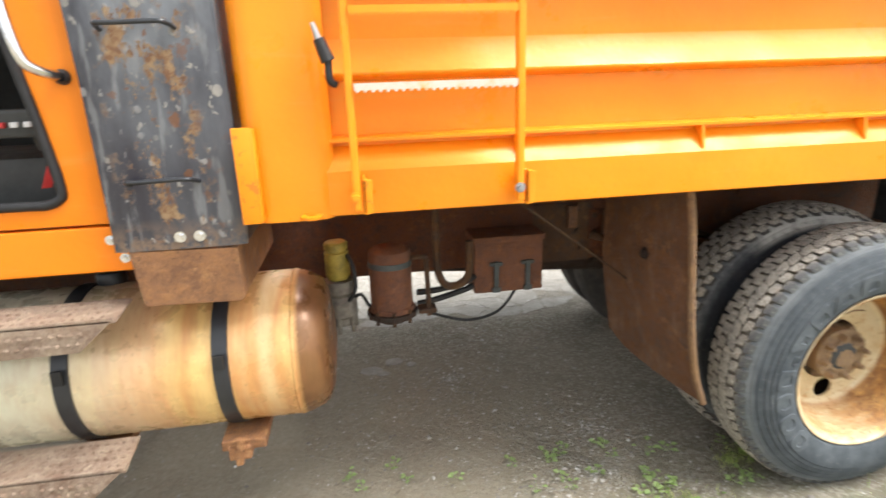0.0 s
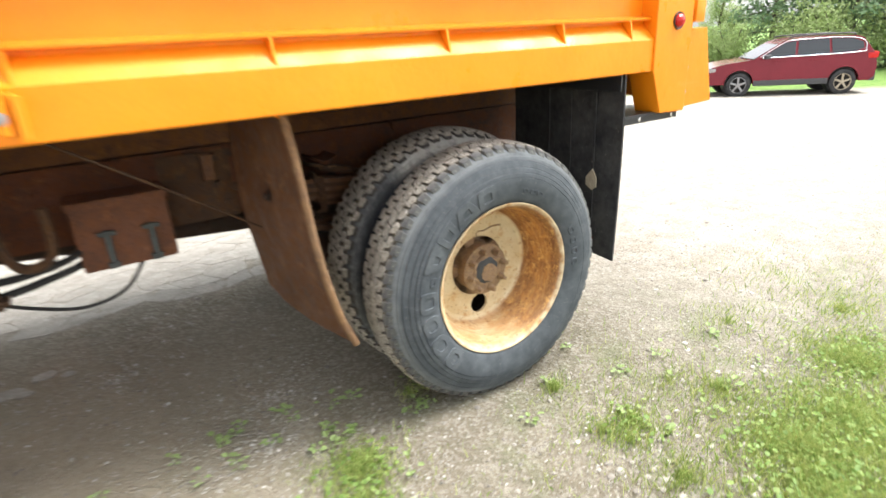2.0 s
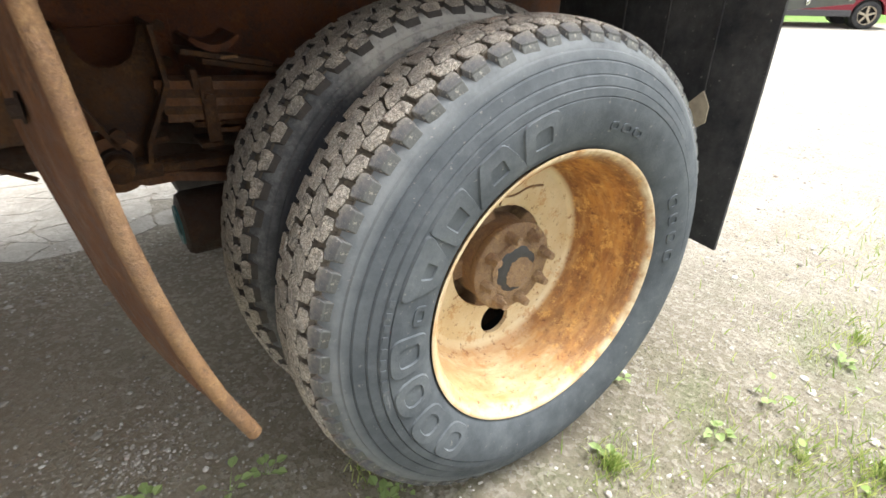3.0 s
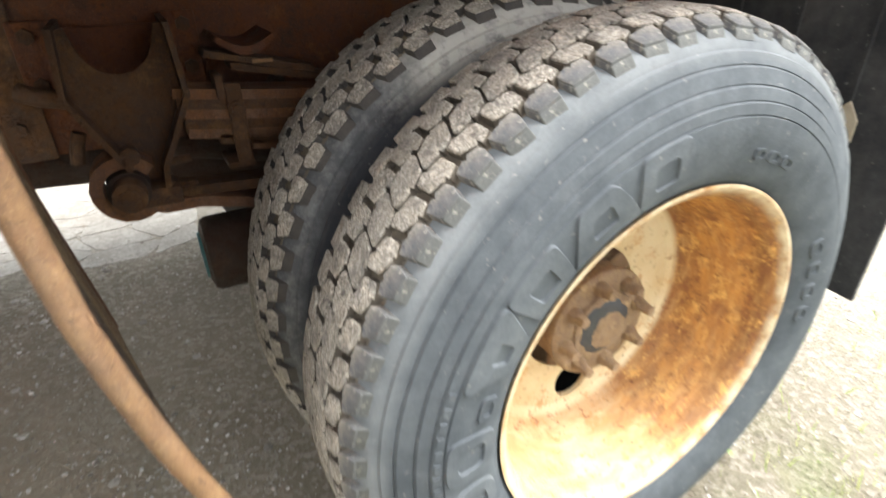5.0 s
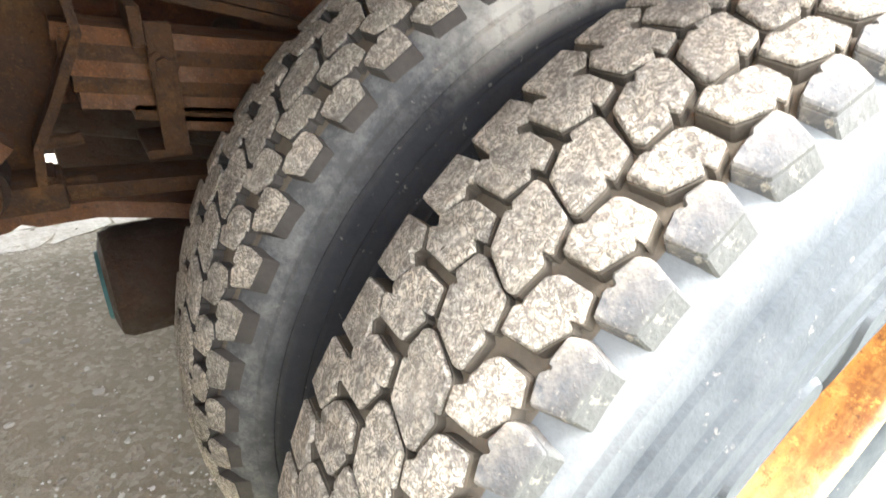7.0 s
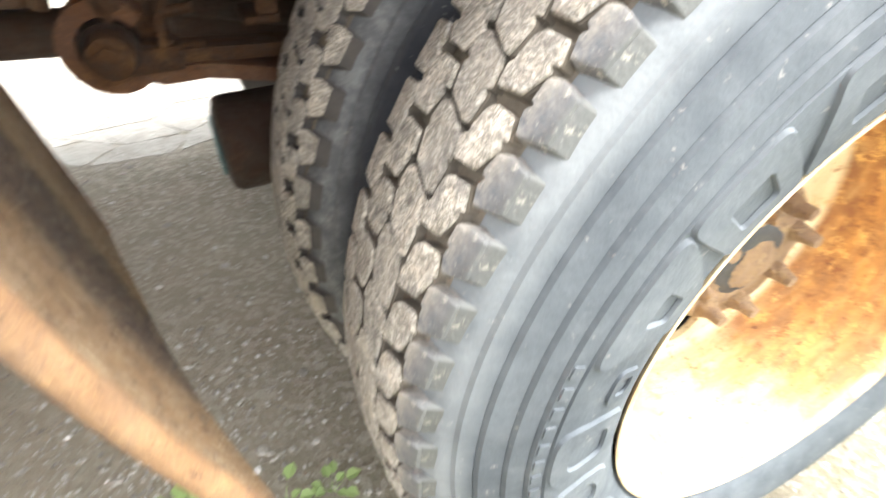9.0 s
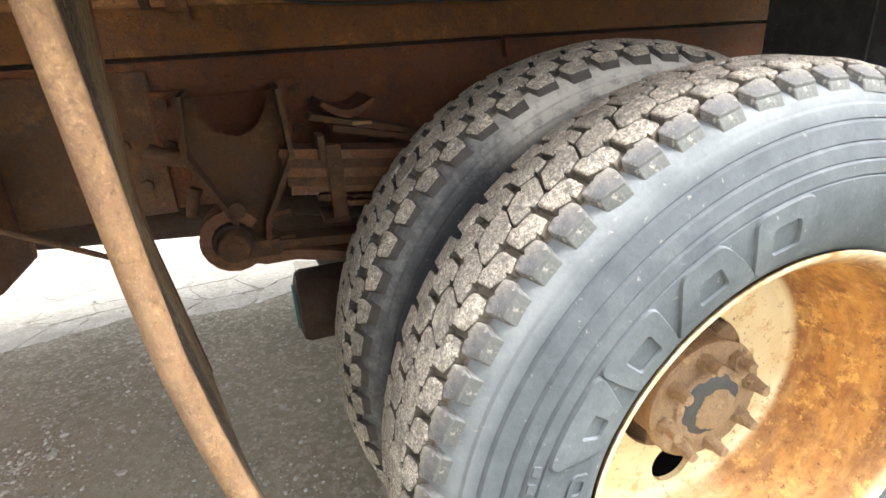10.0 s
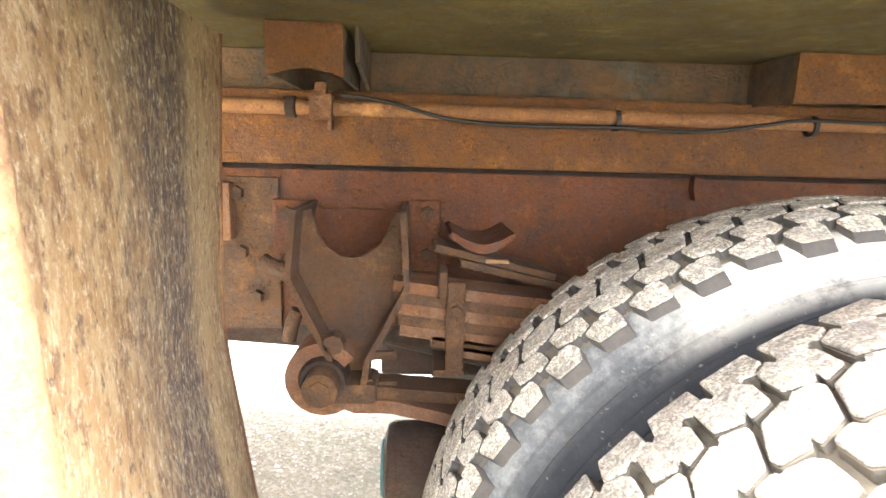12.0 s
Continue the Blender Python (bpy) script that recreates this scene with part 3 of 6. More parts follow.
def tube(bm, pts, r, seg=10, smooth=3, mi=0):
    """A round bar or hose through the points, rounded between them."""
    ps = [Vector(p) for p in pts]
    if smooth and len(ps) > 2:
        out = []
        for i in range(len(ps) - 1):
            a, b, c, d = ps[max(i - 1, 0)], ps[i], ps[i + 1], ps[min(i + 2, len(ps) - 1)]
            for k in range(smooth * 2):
                t = k / (smooth * 2)
                out.append(0.5 * ((2 * b) + (c - a) * t + (2 * a - 5 * b + 4 * c - d) * t * t + (3 * b - a - 3 * c + d) * t ** 3))
        ps = out + [ps[-1]]
    rings, up = [], None
    for i, p in enumerate(ps):
        d = (ps[min(i + 1, len(ps) - 1)] - ps[max(i - 1, 0)]).normalized()
        if up is None:
            up = d.orthogonal().normalized()
        up = (up - d * up.dot(d)).normalized()
        side = d.cross(up)
        rings.append([bm.verts.new(p + (up * math.cos(2 * math.pi * k / seg) + side * math.sin(2 * math.pi * k / seg)) * r) for k in range(seg)])
    fs = []
    for a, b in zip(rings, rings[1:]):
        fs += [bm.faces.new((a[k], a[(k + 1) % seg], b[(k + 1) % seg], b[k])) for k in range(seg)]
    fs += [bm.faces.new(rings[0][::-1]), bm.faces.new(rings[-1])]
    for f in fs:
        f.material_index = mi
    return bm


def lathe(bm, profile, seg=96, closed=False, axis="y", centre=(0, 0, 0), mi=0):
    """Turn a profile of (radius, height along the axis) round that axis."""
    c = Vector(centre)
    def at(r, h, a):
        s, t = r * math.cos(a), r * math.sin(a)
        return c + Vector({"y": (s, h, t), "x": (h, s, t), "z": (s, t, h)}[axis])
    rings = [[bm.verts.new(at(r, h, 2 * math.pi * k / seg)) for k in range(seg)] for r, h in profile]
    pairs = list(zip(rings, rings[1:])) + ([(rings[-1], rings[0])] if closed else [])
    for a, b in pairs:
        for k in range(seg):
            f = bm.faces.new((a[k], a[(k + 1) % seg], b[(k + 1) % seg], b[k]))
            f.material_index = mi
    return bm


def bolt(bm, p, d, r=0.012, h=0.012, washer=True, mi=0):
    """A hexagon head at p that points along d."""
    p, d = Vector(p), Vector(d).normalized()
    if washer:
        cyl(bm, p - d * 0.001, p + d * 0.003, r * 1.5, seg=14, mi=mi)
    cyl(bm, p, p + d * h, r, r * 0.92, seg=6, mi=mi)
    return bm


def sheet(bm, f, nu, nv, thick, mi=0):
    """A bent plate: f(u, v) gives its middle; thick is its thickness."""
    g = [[Vector(f(i / nu, j / nv)) for j in range(nv + 1)] for i in range(nu + 1)]
    lay = []
    for s in (-0.5, 0.5):
        rows = []
        for i in range(nu + 1):
            row = []
            for j in range(nv + 1):
                du = g[min(i + 1, nu)][j] - g[max(i - 1, 0)][j]
                dv = g[i][min(j + 1, nv)] - g[i][max(j - 1, 0)]
                row.append(bm.verts.new(g[i][j] + du.cross(dv).normalized() * thick * s))
            rows.append(row)
        lay.append(rows)
    a, b = lay
    fs = []
    for i in range(nu):
        for j in range(nv):
            fs.append(bm.faces.new((a[i][j], a[i + 1][j], a[i + 1][j + 1], a[i][j + 1])))
            fs.append(bm.faces.new((b[i][j], b[i][j + 1], b[i + 1][j + 1], b[i + 1][j])))
    for i in range(nu):
        for j in (0, nv):
            fs.append(bm.faces.new((a[i][j], b[i][j], b[i + 1][j], a[i + 1][j])))
    for j in range(nv):
        for i in (0, nu):
            fs.append(bm.faces.new((a[i][j], a[i][j + 1], b[i][j + 1], b[i][j])))
    for f in fs:
        f.material_index = mi
    return bm


B = bmesh.new

# ---- ground ----
def ground_z(x, y):
    r = math.hypot(x - 1.0, y)
    t = min(max((r - 3.0) / 15.0, 0.0), 1.0)
    z = -0.012 - 0.58 * t * t * (3 - 2 * t)
    near = max(0.0, 1 - r / 14.0)
    return z + near * (0.018 * noise.noise((x * 0.9, y * 0.9, 3.0)) + 0.007 * noise.noise((x * 4.0, y * 4.0, 7.0)))


def build_ground():
    def steps(lo, hi, fine):
        out, x, d = [], 0.0, fine
        for end, sign in ((lo, -1), (hi, 1)):
            x, d, side = 0.0, fine, []
            while abs(x) < abs(end):
                x += sign * d
                if abs(x) > 4:
                    d *= 1.16
                side.append(x)
            out += side
        return sorted(out + [0.0])
    xs, ys = steps(-900, 900, 0.07), steps(-900, 900, 0.07)
    verts = [(x, y, ground_z(x, y)) for x in xs for y in ys]
    n = len(ys)
    faces = [(i * n + j, (i + 1) * n + j, (i + 1) * n + j + 1, i * n + j + 1) for i in range(len(xs) - 1) for j in range(n - 1)]
    me = bpy.data.meshes.new("ground")
    me.from_pydata(verts, [], faces)
    me.materials.append(GROUND)
    me.shade_smooth()
    tagged(new("ground", me), "grey-brown gravel and packed dirt yard with thin grass", "ground", kind="structure")


build_ground()

# ---- dump truck ----
TRUCK = thing("dump_truck", "orange highway dump truck with rusty chassis and dual rear wheels", "truck")
AXLE = 0.53
DUAL = 0.332


def build_tyre(y0, label):
    """Tyre with its outer rim flange in the plane y0, and each lug of its tread as a piece."""
    prof = [(0.322, 0.016), (0.331, 0.004), (0.340, -0.004), (0.352, -0.009), (0.372, -0.0145), (0.400, -0.019), (0.418, -0.0202), (0.4330, -0.0192),
            (0.4345, -0.0158), (0.4360, -0.0180), (0.4505, -0.0160), (0.4525, -0.0112), (0.4540, -0.0125), (0.462, -0.0108), (0.4700, -0.0082), (0.4725, -0.0030), (0.4740, -0.0042), (0.485, -0.0002), (0.4940, 0.0028),
            (0.4965, 0.0082), (0.4980, 0.0072), (0.506, 0.0108), (0.5125, 0.0135), (0.5150, 0.0185), (0.523, 0.0225), (0.528, 0.027), (0.533, 0.034), (0.541, 0.05), (0.549, 0.08), (0.5535, 0.12)]
    full = prof + [(r + (0.004 if y > 0.02 else 0), 0.238 - y) for r, y in prof[-2::-1]]
    bm = lathe(B(), full, 160)
    for f in bm.faces:
        c = f.calc_center_median()
        f.material_index = 1 if math.hypot(c.x, c.z) > 0.540 else 0
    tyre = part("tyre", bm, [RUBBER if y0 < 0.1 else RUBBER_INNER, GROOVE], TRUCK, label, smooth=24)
    tyre.location = (0, y0, AXLE)
    # raised shapes of the moulded lettering on the outer wall
    def wall(r):
        for (ra, ya), (rb, yb) in zip(prof, prof[1:]):
            if ra <= r <= rb:
                return ya + (yb - ya) * (r - ra) / (rb - ra)
        return 0
    def raised(deg, width, r0, r1, h=0.0034, power=2.6, hole=0.45, taper=0.0):
        """A raised ring or block on the wall: power rounds it, hole is the share left open, taper narrows it outwards."""
        bm, n = B(), 36
        mid, half, rm, rh = radians(deg), radians(width / 2), (r0 + r1) / 2, (r1 - r0) / 2
        def ring(k, d):
            vs = []
            for i in range(n):
                t = 2 * math.pi * i / n
                c, q = math.cos(t), math.sin(t)
                u, v = math.copysign(abs(c) ** (2 / power), c) * k, math.copysign(abs(q) ** (2 / power), q) * k
                r, a = rm + rh * v, mid + half * u * (1 - taper * v)
                vs.append(bm.verts.new((r * math.cos(a), wall(r) - d, r * math.sin(a))))
            return vs
        rows = [ring(1.05, -0.001), ring(1.0, h)]
        if hole:
            rows += [ring(hole + 0.05, h), ring(hole, 0.0004)]
        for p, q in zip(rows, rows[1:]):
            for i in range(n):
                bm.faces.new((p[i], p[(i + 1) % n], q[(i + 1) % n], q[i]))
        if not hole:
            bm.faces.new(rows[-1])
        return bm
    if y0 < 0.1:
        for deg, w, power, hole, taper in ((105, 13, 6, 0.42, 0.1), (121, 14, 8, 0.36, 0.42), (137, 12.5, 9, 0.42, 0.0), (152, 13, 7, 0.30, -0.40), (177, 12, 4, 0.52, 0.0), (192, 12.5, 2.5, 0.52, 0.0), (207, 12.5, 2.5, 0.52, 0.0), (222, 12, 2.8, 0.50, 0.0)):
            part("raised_mark", raised(deg, w, 0.350, 0.432, 0.0038, power, hole, taper), RUBBER_MARK, tyre, smooth=30)
        for deg, w, r0, r1 in ((22, 6, 0.365, 0.395), (14, 5, 0.365, 0.395), (6, 5, 0.365, 0.395), (-2, 5, 0.365, 0.395), (64, 5, 0.372, 0.390), (70, 5, 0.372, 0.390), (76, 4, 0.372, 0.390), (165, 6, 0.362, 0.392)):
            part("raised_mark", raised(deg, w, r0, r1, 0.003, 3.5, 0.5), RUBBER, tyre, smooth=30)
        for k in range(9):
            part("raised_bar", raised(161 + 3.1 * k, 1.7, 0.4385, 0.4490, 0.002, 8, 0.0), RUBBER, tyre, smooth=30)
    # tread lugs: five rows of six-sided blocks with small nicks
    LUGS, turn = (62, 0.0) if y0 < 0.1 else (57, -0.177)
    pitch = 2 * math.pi / LUGS
    def crown(y):
        return 0.566 - 0.010 * ((y - 0.13) / 0.09) ** 2 - (0.012 * ((0.08 - y) / 0.055) ** 2 if y < 0.08 else 0)
    rows = [
        ([(-0.0250, 0.0510), (-0.0085, 0.0552), (-0.0030, 0.0525), (-0.0005, 0.0567), (0.0165, 0.0550), (0.0200, 0.0465), (0.0160, 0.0318), (-0.0180, 0.0330)], -0.3347, True),
        ([(-0.0255, 0.0862), (-0.0095, 0.0912), (-0.0050, 0.0850), (-0.0003, 0.0876), (0.0150, 0.0842), (0.0195, 0.0780), (0.0210, 0.0606), (0.0045, 0.0556), (0.0035, 0.0604), (-0.0010, 0.0570), (-0.0220, 0.0645)], -0.3704, False),
        ([(-0.0205, 0.1276), (0.0037, 0.1373), (0.0066, 0.1325), (0.0117, 0.1383), (0.0283, 0.1350), (0.0305, 0.1278), (0.0190, 0.0988), (-0.0030, 0.0922), (-0.0040, 0.0988), (-0.0083, 0.0935), (-0.0313, 0.0948), (-0.0328, 0.1004)], -0.3412, False),
        ([(-0.0240, 0.1780), (-0.0099, 0.1872), (-0.0055, 0.1790), (-0.0007, 0.1852), (0.0169, 0.1765), (0.0228, 0.1680), (0.0212, 0.1430), (0.0030, 0.1362), (0.0025, 0.1470), (-0.0032, 0.1395), (-0.0230, 0.1465)], -0.3641, False),
        ([(-0.0190, 0.2160), (0.0230, 0.2160), (0.0248, 0.1905), (0.0110, 0.1805), (0.0050, 0.1860), (-0.0010, 0.1775), (-0.0205, 0.1861)], -0.4001, True),
    ]
    rng = random.Random(3 if y0 < 0.1 else 4)
    def softened(pts):
        """Cuts each corner of a block's outline, so that it looks worn."""
        out, n = [], len(pts)
        for i, p in enumerate(pts):
            for q in (pts[i - 1], pts[(i + 1) % n]):
                l = math.dist(p, q)
                t = min(0.30, 0.0013 / l)
                out.append((p[0] + (q[0] - p[0]) * t, p[1] + (q[1] - p[1]) * t))
        return out
    for pts, off, shoulder in rows:
        cx, cy = sum(p[0] for p in pts) / len(pts), sum(p[1] for p in pts) / len(pts)
        outer_row = shoulder and cy < 0.1
        def block():
            """One worn block: steep flanks with a scored line, a rounded edge and an uneven top."""
            bm = B()
            def at(s, y, r):
                a = s / 0.56
                return bm.verts.new((r * math.sin(a), y, r * math.cos(a)))
            def edge(y):
                return shoulder and (y < 0.0375 or y > 0.208)
            rings = [[] for _ in range(6)]
            tilt, lift = rng.uniform(-0.02, 0.02), rng.uniform(-0.0014, 0.0006)
            def out(s, y, d):
                k = math.hypot(s - cx, y - cy)
                return s + (s - cx) / k * d, y + (y - cy) / k * d
            for s, y in softened([(s + rng.uniform(-0.0012, 0.0012), y + rng.uniform(-0.0012, 0.0012)) for s, y in pts]):
                top = crown(y) + lift + tilt * (s - cx)
                worn = rng.uniform(0.0, 0.0012)
                foot = out(s, y, 0.0024)
                if edge(y):
                    rings[0].append(at(foot[0], y + (-0.0065 if y < 0.1 else 0.009), 0.526 if y < 0.1 else 0.53))
                else:
                    rings[0].append(at(*foot, top - 0.0165))
                for k, (d, h) in enumerate(((0.0014, 0.0058), (0.0005, 0.0052), (0.0009, 0.0030), (0.0004, 0.0008)), 1):
                    rings[k].append(at(*out(s, y, d), top - h - worn * (k > 2)))
                rings[5].append(at(*out(s, y, -0.0013), top - worn * 0.3))
            n = len(rings[0])
            for k, (p, q) in enumerate(zip(rings, rings[1:])):
                for i in range(n):
                    bm.faces.new((p[i], p[(i + 1) % n], q[(i + 1) % n], q[i])).material_index = 1 if k > 2 else 0
            bm.faces.new(rings[5]).material_index = 1
            return bm
        kinds = [part("tread_block", block(), [(TREAD_EDGE if outer_row else RUBBER_SIDE) if y0 < 0.1 else RUBBER_DARK, TREAD_EDGE if outer_row and y0 < 0.1 else TREAD], tyre, smooth=28) for _ in range(5)]
        for k in range(LUGS):
            ob = kinds[k] if k < 5 else new("tread_block", kinds[rng.randrange(5)].data)
            ob.parent = tyre
            ob.rotation_euler = (rng.uniform(-0.003, 0.003), (off + turn) / 0.56 + k * pitch + rng.uniform(-0.0015, 0.0015), 0)
    if y0 > 0.1:
        tyre.scale = (1.030, 1.0, 1.030)
        tyre.location.z += 0.005
    return tyre


def mat_tread_edge():
    m = Mat("scuffed_shoulder_rubber", 0.7)
    c = m.mix(m.noise(20, 8, 0.7, (1, 1, 1), 0.35, 0.7), (0.042, 0.046, 0.054, 1), (0.098, 0.102, 0.108, 1))
    c = m.mix(m.math("MULTIPLY", m.noise(120, 6, 0.7, (1, 1, 1), 0.58, 0.68), 0.5), c, (0.52, 0.48, 0.41, 1))
    m.b.inputs["Specular IOR Level"].default_value = 0.2
    worn = m.math("MULTIPLY", m.axis(1, 0.030, 0.052), m.noise(26, 8, 0.75, (1, 1, 1), 0.36, 0.58))
    c = m.mix(m.math("MULTIPLY", worn, 0.45), c, m.mix(m.noise(150, 6, 0.75), (0.52, 0.46, 0.37, 1), (0.27, 0.235, 0.19, 1)))
    c = m.mix(m.math("MULTIPLY", m.axis(1, 0.036, 0.030), 0.35), c, (0.125, 0.128, 0.105, 1))
    m.color(c).bump(m.noise(90, 6), 0.0012, 0.5)
    return m.m


TREAD_EDGE = mat_tread_edge()
build_tyre(0.0, "worn outer drive tyre with grey dusty sidewall and block tread")
build_tyre(DUAL, "inner drive tyre with dusty block tread")


def build_wheel(y0, front):
    """Steel disc wheel: rolled flange, deep barrel and a disc with round hand holes."""
    prof = [(0.316, 0.022), (0.322, 0.006), (0.330, 0.0005), (0.3305, -0.0025), (0.327, -0.0035), (0.322, -0.001), (0.316, 0.006), (0.307, 0.014), (0.302, 0.024), (0.3005, 0.045),
            (0.299, 0.060), (0.288, 0.085), (0.284, 0.110), (0.279, 0.135), (0.274, 0.160), (0.268, 0.182), (0.256, 0.196), (0.240, 0.203)]
    bm = lathe(B(), prof, 96)
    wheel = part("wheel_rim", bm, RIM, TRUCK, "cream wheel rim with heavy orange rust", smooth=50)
    wheel.location = (0, y0, AXLE)
    bm = B()
    rings = []
    def circle(cx, cz, r, n):
        vs = [bm.verts.new((cx + r * math.cos(2 * math.pi * k / n), 0.203, cz + r * math.sin(2 * math.pi * k / n))) for k in range(n)]
        return [bm.edges.new((vs[k], vs[(k + 1) % n])) for k in range(n)]
    es = circle(0, 0, 0.2401, 96) + circle(0, 0, 0.138, 40) + circle(0.0, -0.186, 0.045, 24)
    bmesh.ops.triangle_fill(bm, edges=es, use_beauty=True)
    r = bmesh.ops.extrude_face_region(bm, geom=list(bm.faces))
    bmesh.ops.translate(bm, vec=(0, 0.012, 0), verts=[v for v in r["geom"] if isinstance(v, bmesh.types.BMVert)])
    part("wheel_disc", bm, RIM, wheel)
    part("rust_crack", tube(B(), [(-0.004, 0.2015, 0.142), (0.002, 0.2015, 0.160), (0.040, 0.2015, 0.158), (0.085, 0.2015, 0.168), (0.132, 0.2015, 0.163)], 0.0028, 6, 3), HUB_RUST, wheel, "rusty crack in the wheel disc")
    return wheel


outer = build_wheel(0.0, True)


def build_hub():
    bm = lathe(B(), [(0.001, 0.36), (0.150, 0.36), (0.150, 0.262), (0.118, 0.256), (0.104, 0.246), (0.112, 0.232), (0.106, 0.180), (0.107, 0.172), (0.112, 0.166), (0.115, 0.160), (0.115, 0.147), (0.109, 0.1425), (0.074, 0.1415), (0.070, 0.136), (0.062, 0.1345), (0.001, 0.1335)], 48)
    for v in bm.verts:
        v.co += Vector((noise.noise(v.co * 60), 0.6 * noise.noise(v.co * 55 + Vector((3, 1, 2))), noise.noise(v.co * 60 + Vector((9, 4, 1))))) * 0.0022
    hub = part("hub", bm, [HUB_RUST], outer, "rust-crusted axle hub", smooth=35)
    part("hub_cap", lathe(B(), [(0.001, 0.1315), (0.040, 0.1322), (0.060, 0.1345), (0.064, 0.1385)], 32), GREASE, hub, "greasy blue-grey cap with brown rust", smooth=40)
    crust = B()
    lathe(crust, [(0.001, 0.1275), (0.022, 0.1280), (0.038, 0.1305), (0.046, 0.1345)], 20, False, "y", (0.010, 0, -0.012))
    for v in crust.verts:
        v.co += Vector((noise.noise(v.co * 90), 0, noise.noise(v.co * 90 + Vector((5, 5, 5))))) * 0.010
    part("rust_crust", crust, HUB_RUST, hub, smooth=60)
    for k in range(8):
        a = radians(12 + 45 * k)
        x, z = 0.090 * math.cos(a), 0.090 * math.sin(a)
        bm = B()
        cyl(bm, (x, 0.150, z), (x, 0.128, z), 0.0185, 0.0155, 6)
        cyl(bm, (x, 0.129, z), (x * 1.02, 0.106, z * 1.02), 0.0125, 0.0095, 9)
        for v in bm.verts:
            v.co += Vector((noise.noise(v.co * 120), noise.noise(v.co * 110), noise.noise(v.co * 130))) * 0.0025
        part("stud_nut", bm, HUB_RUST, hub, smooth=50)
    for k in range(5):
        a = radians(54 + 72 * k)
        x, z = 0.112 * math.cos(a), 0.112 * math.sin(a)
        part("spoke_web", box(B(), -0.026, 0.026, 0.205, 0.27, 0.06, 0.150, 0.008, Matrix.Rotation(a, 4, "Y")), HUB_RUST, hub)


build_hub()
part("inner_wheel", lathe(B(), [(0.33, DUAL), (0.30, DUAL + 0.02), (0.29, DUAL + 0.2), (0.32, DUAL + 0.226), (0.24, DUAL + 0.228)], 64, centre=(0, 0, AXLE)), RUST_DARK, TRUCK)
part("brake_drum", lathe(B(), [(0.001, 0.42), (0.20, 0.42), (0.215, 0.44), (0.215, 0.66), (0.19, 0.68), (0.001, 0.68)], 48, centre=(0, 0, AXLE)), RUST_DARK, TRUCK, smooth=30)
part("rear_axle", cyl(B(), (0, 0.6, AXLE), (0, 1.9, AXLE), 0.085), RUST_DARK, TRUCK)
for side in (1.52, 1.52 + DUAL):
    far = part("far_tyre", lathe(B(), [(0.32, side + 0.02), (0.40, side - 0.015), (0.5, side), (0.54, side + 0.03), (0.552, side + 0.12), (0.54, side + 0.21), (0.5, side + 0.24), (0.40, side + 0.25), (0.32, side + 0.22), (0.2, side + 0.12)], 64, centre=(0, 0, AXLE)), RUBBER_DARK, TRUCK, smooth=40)


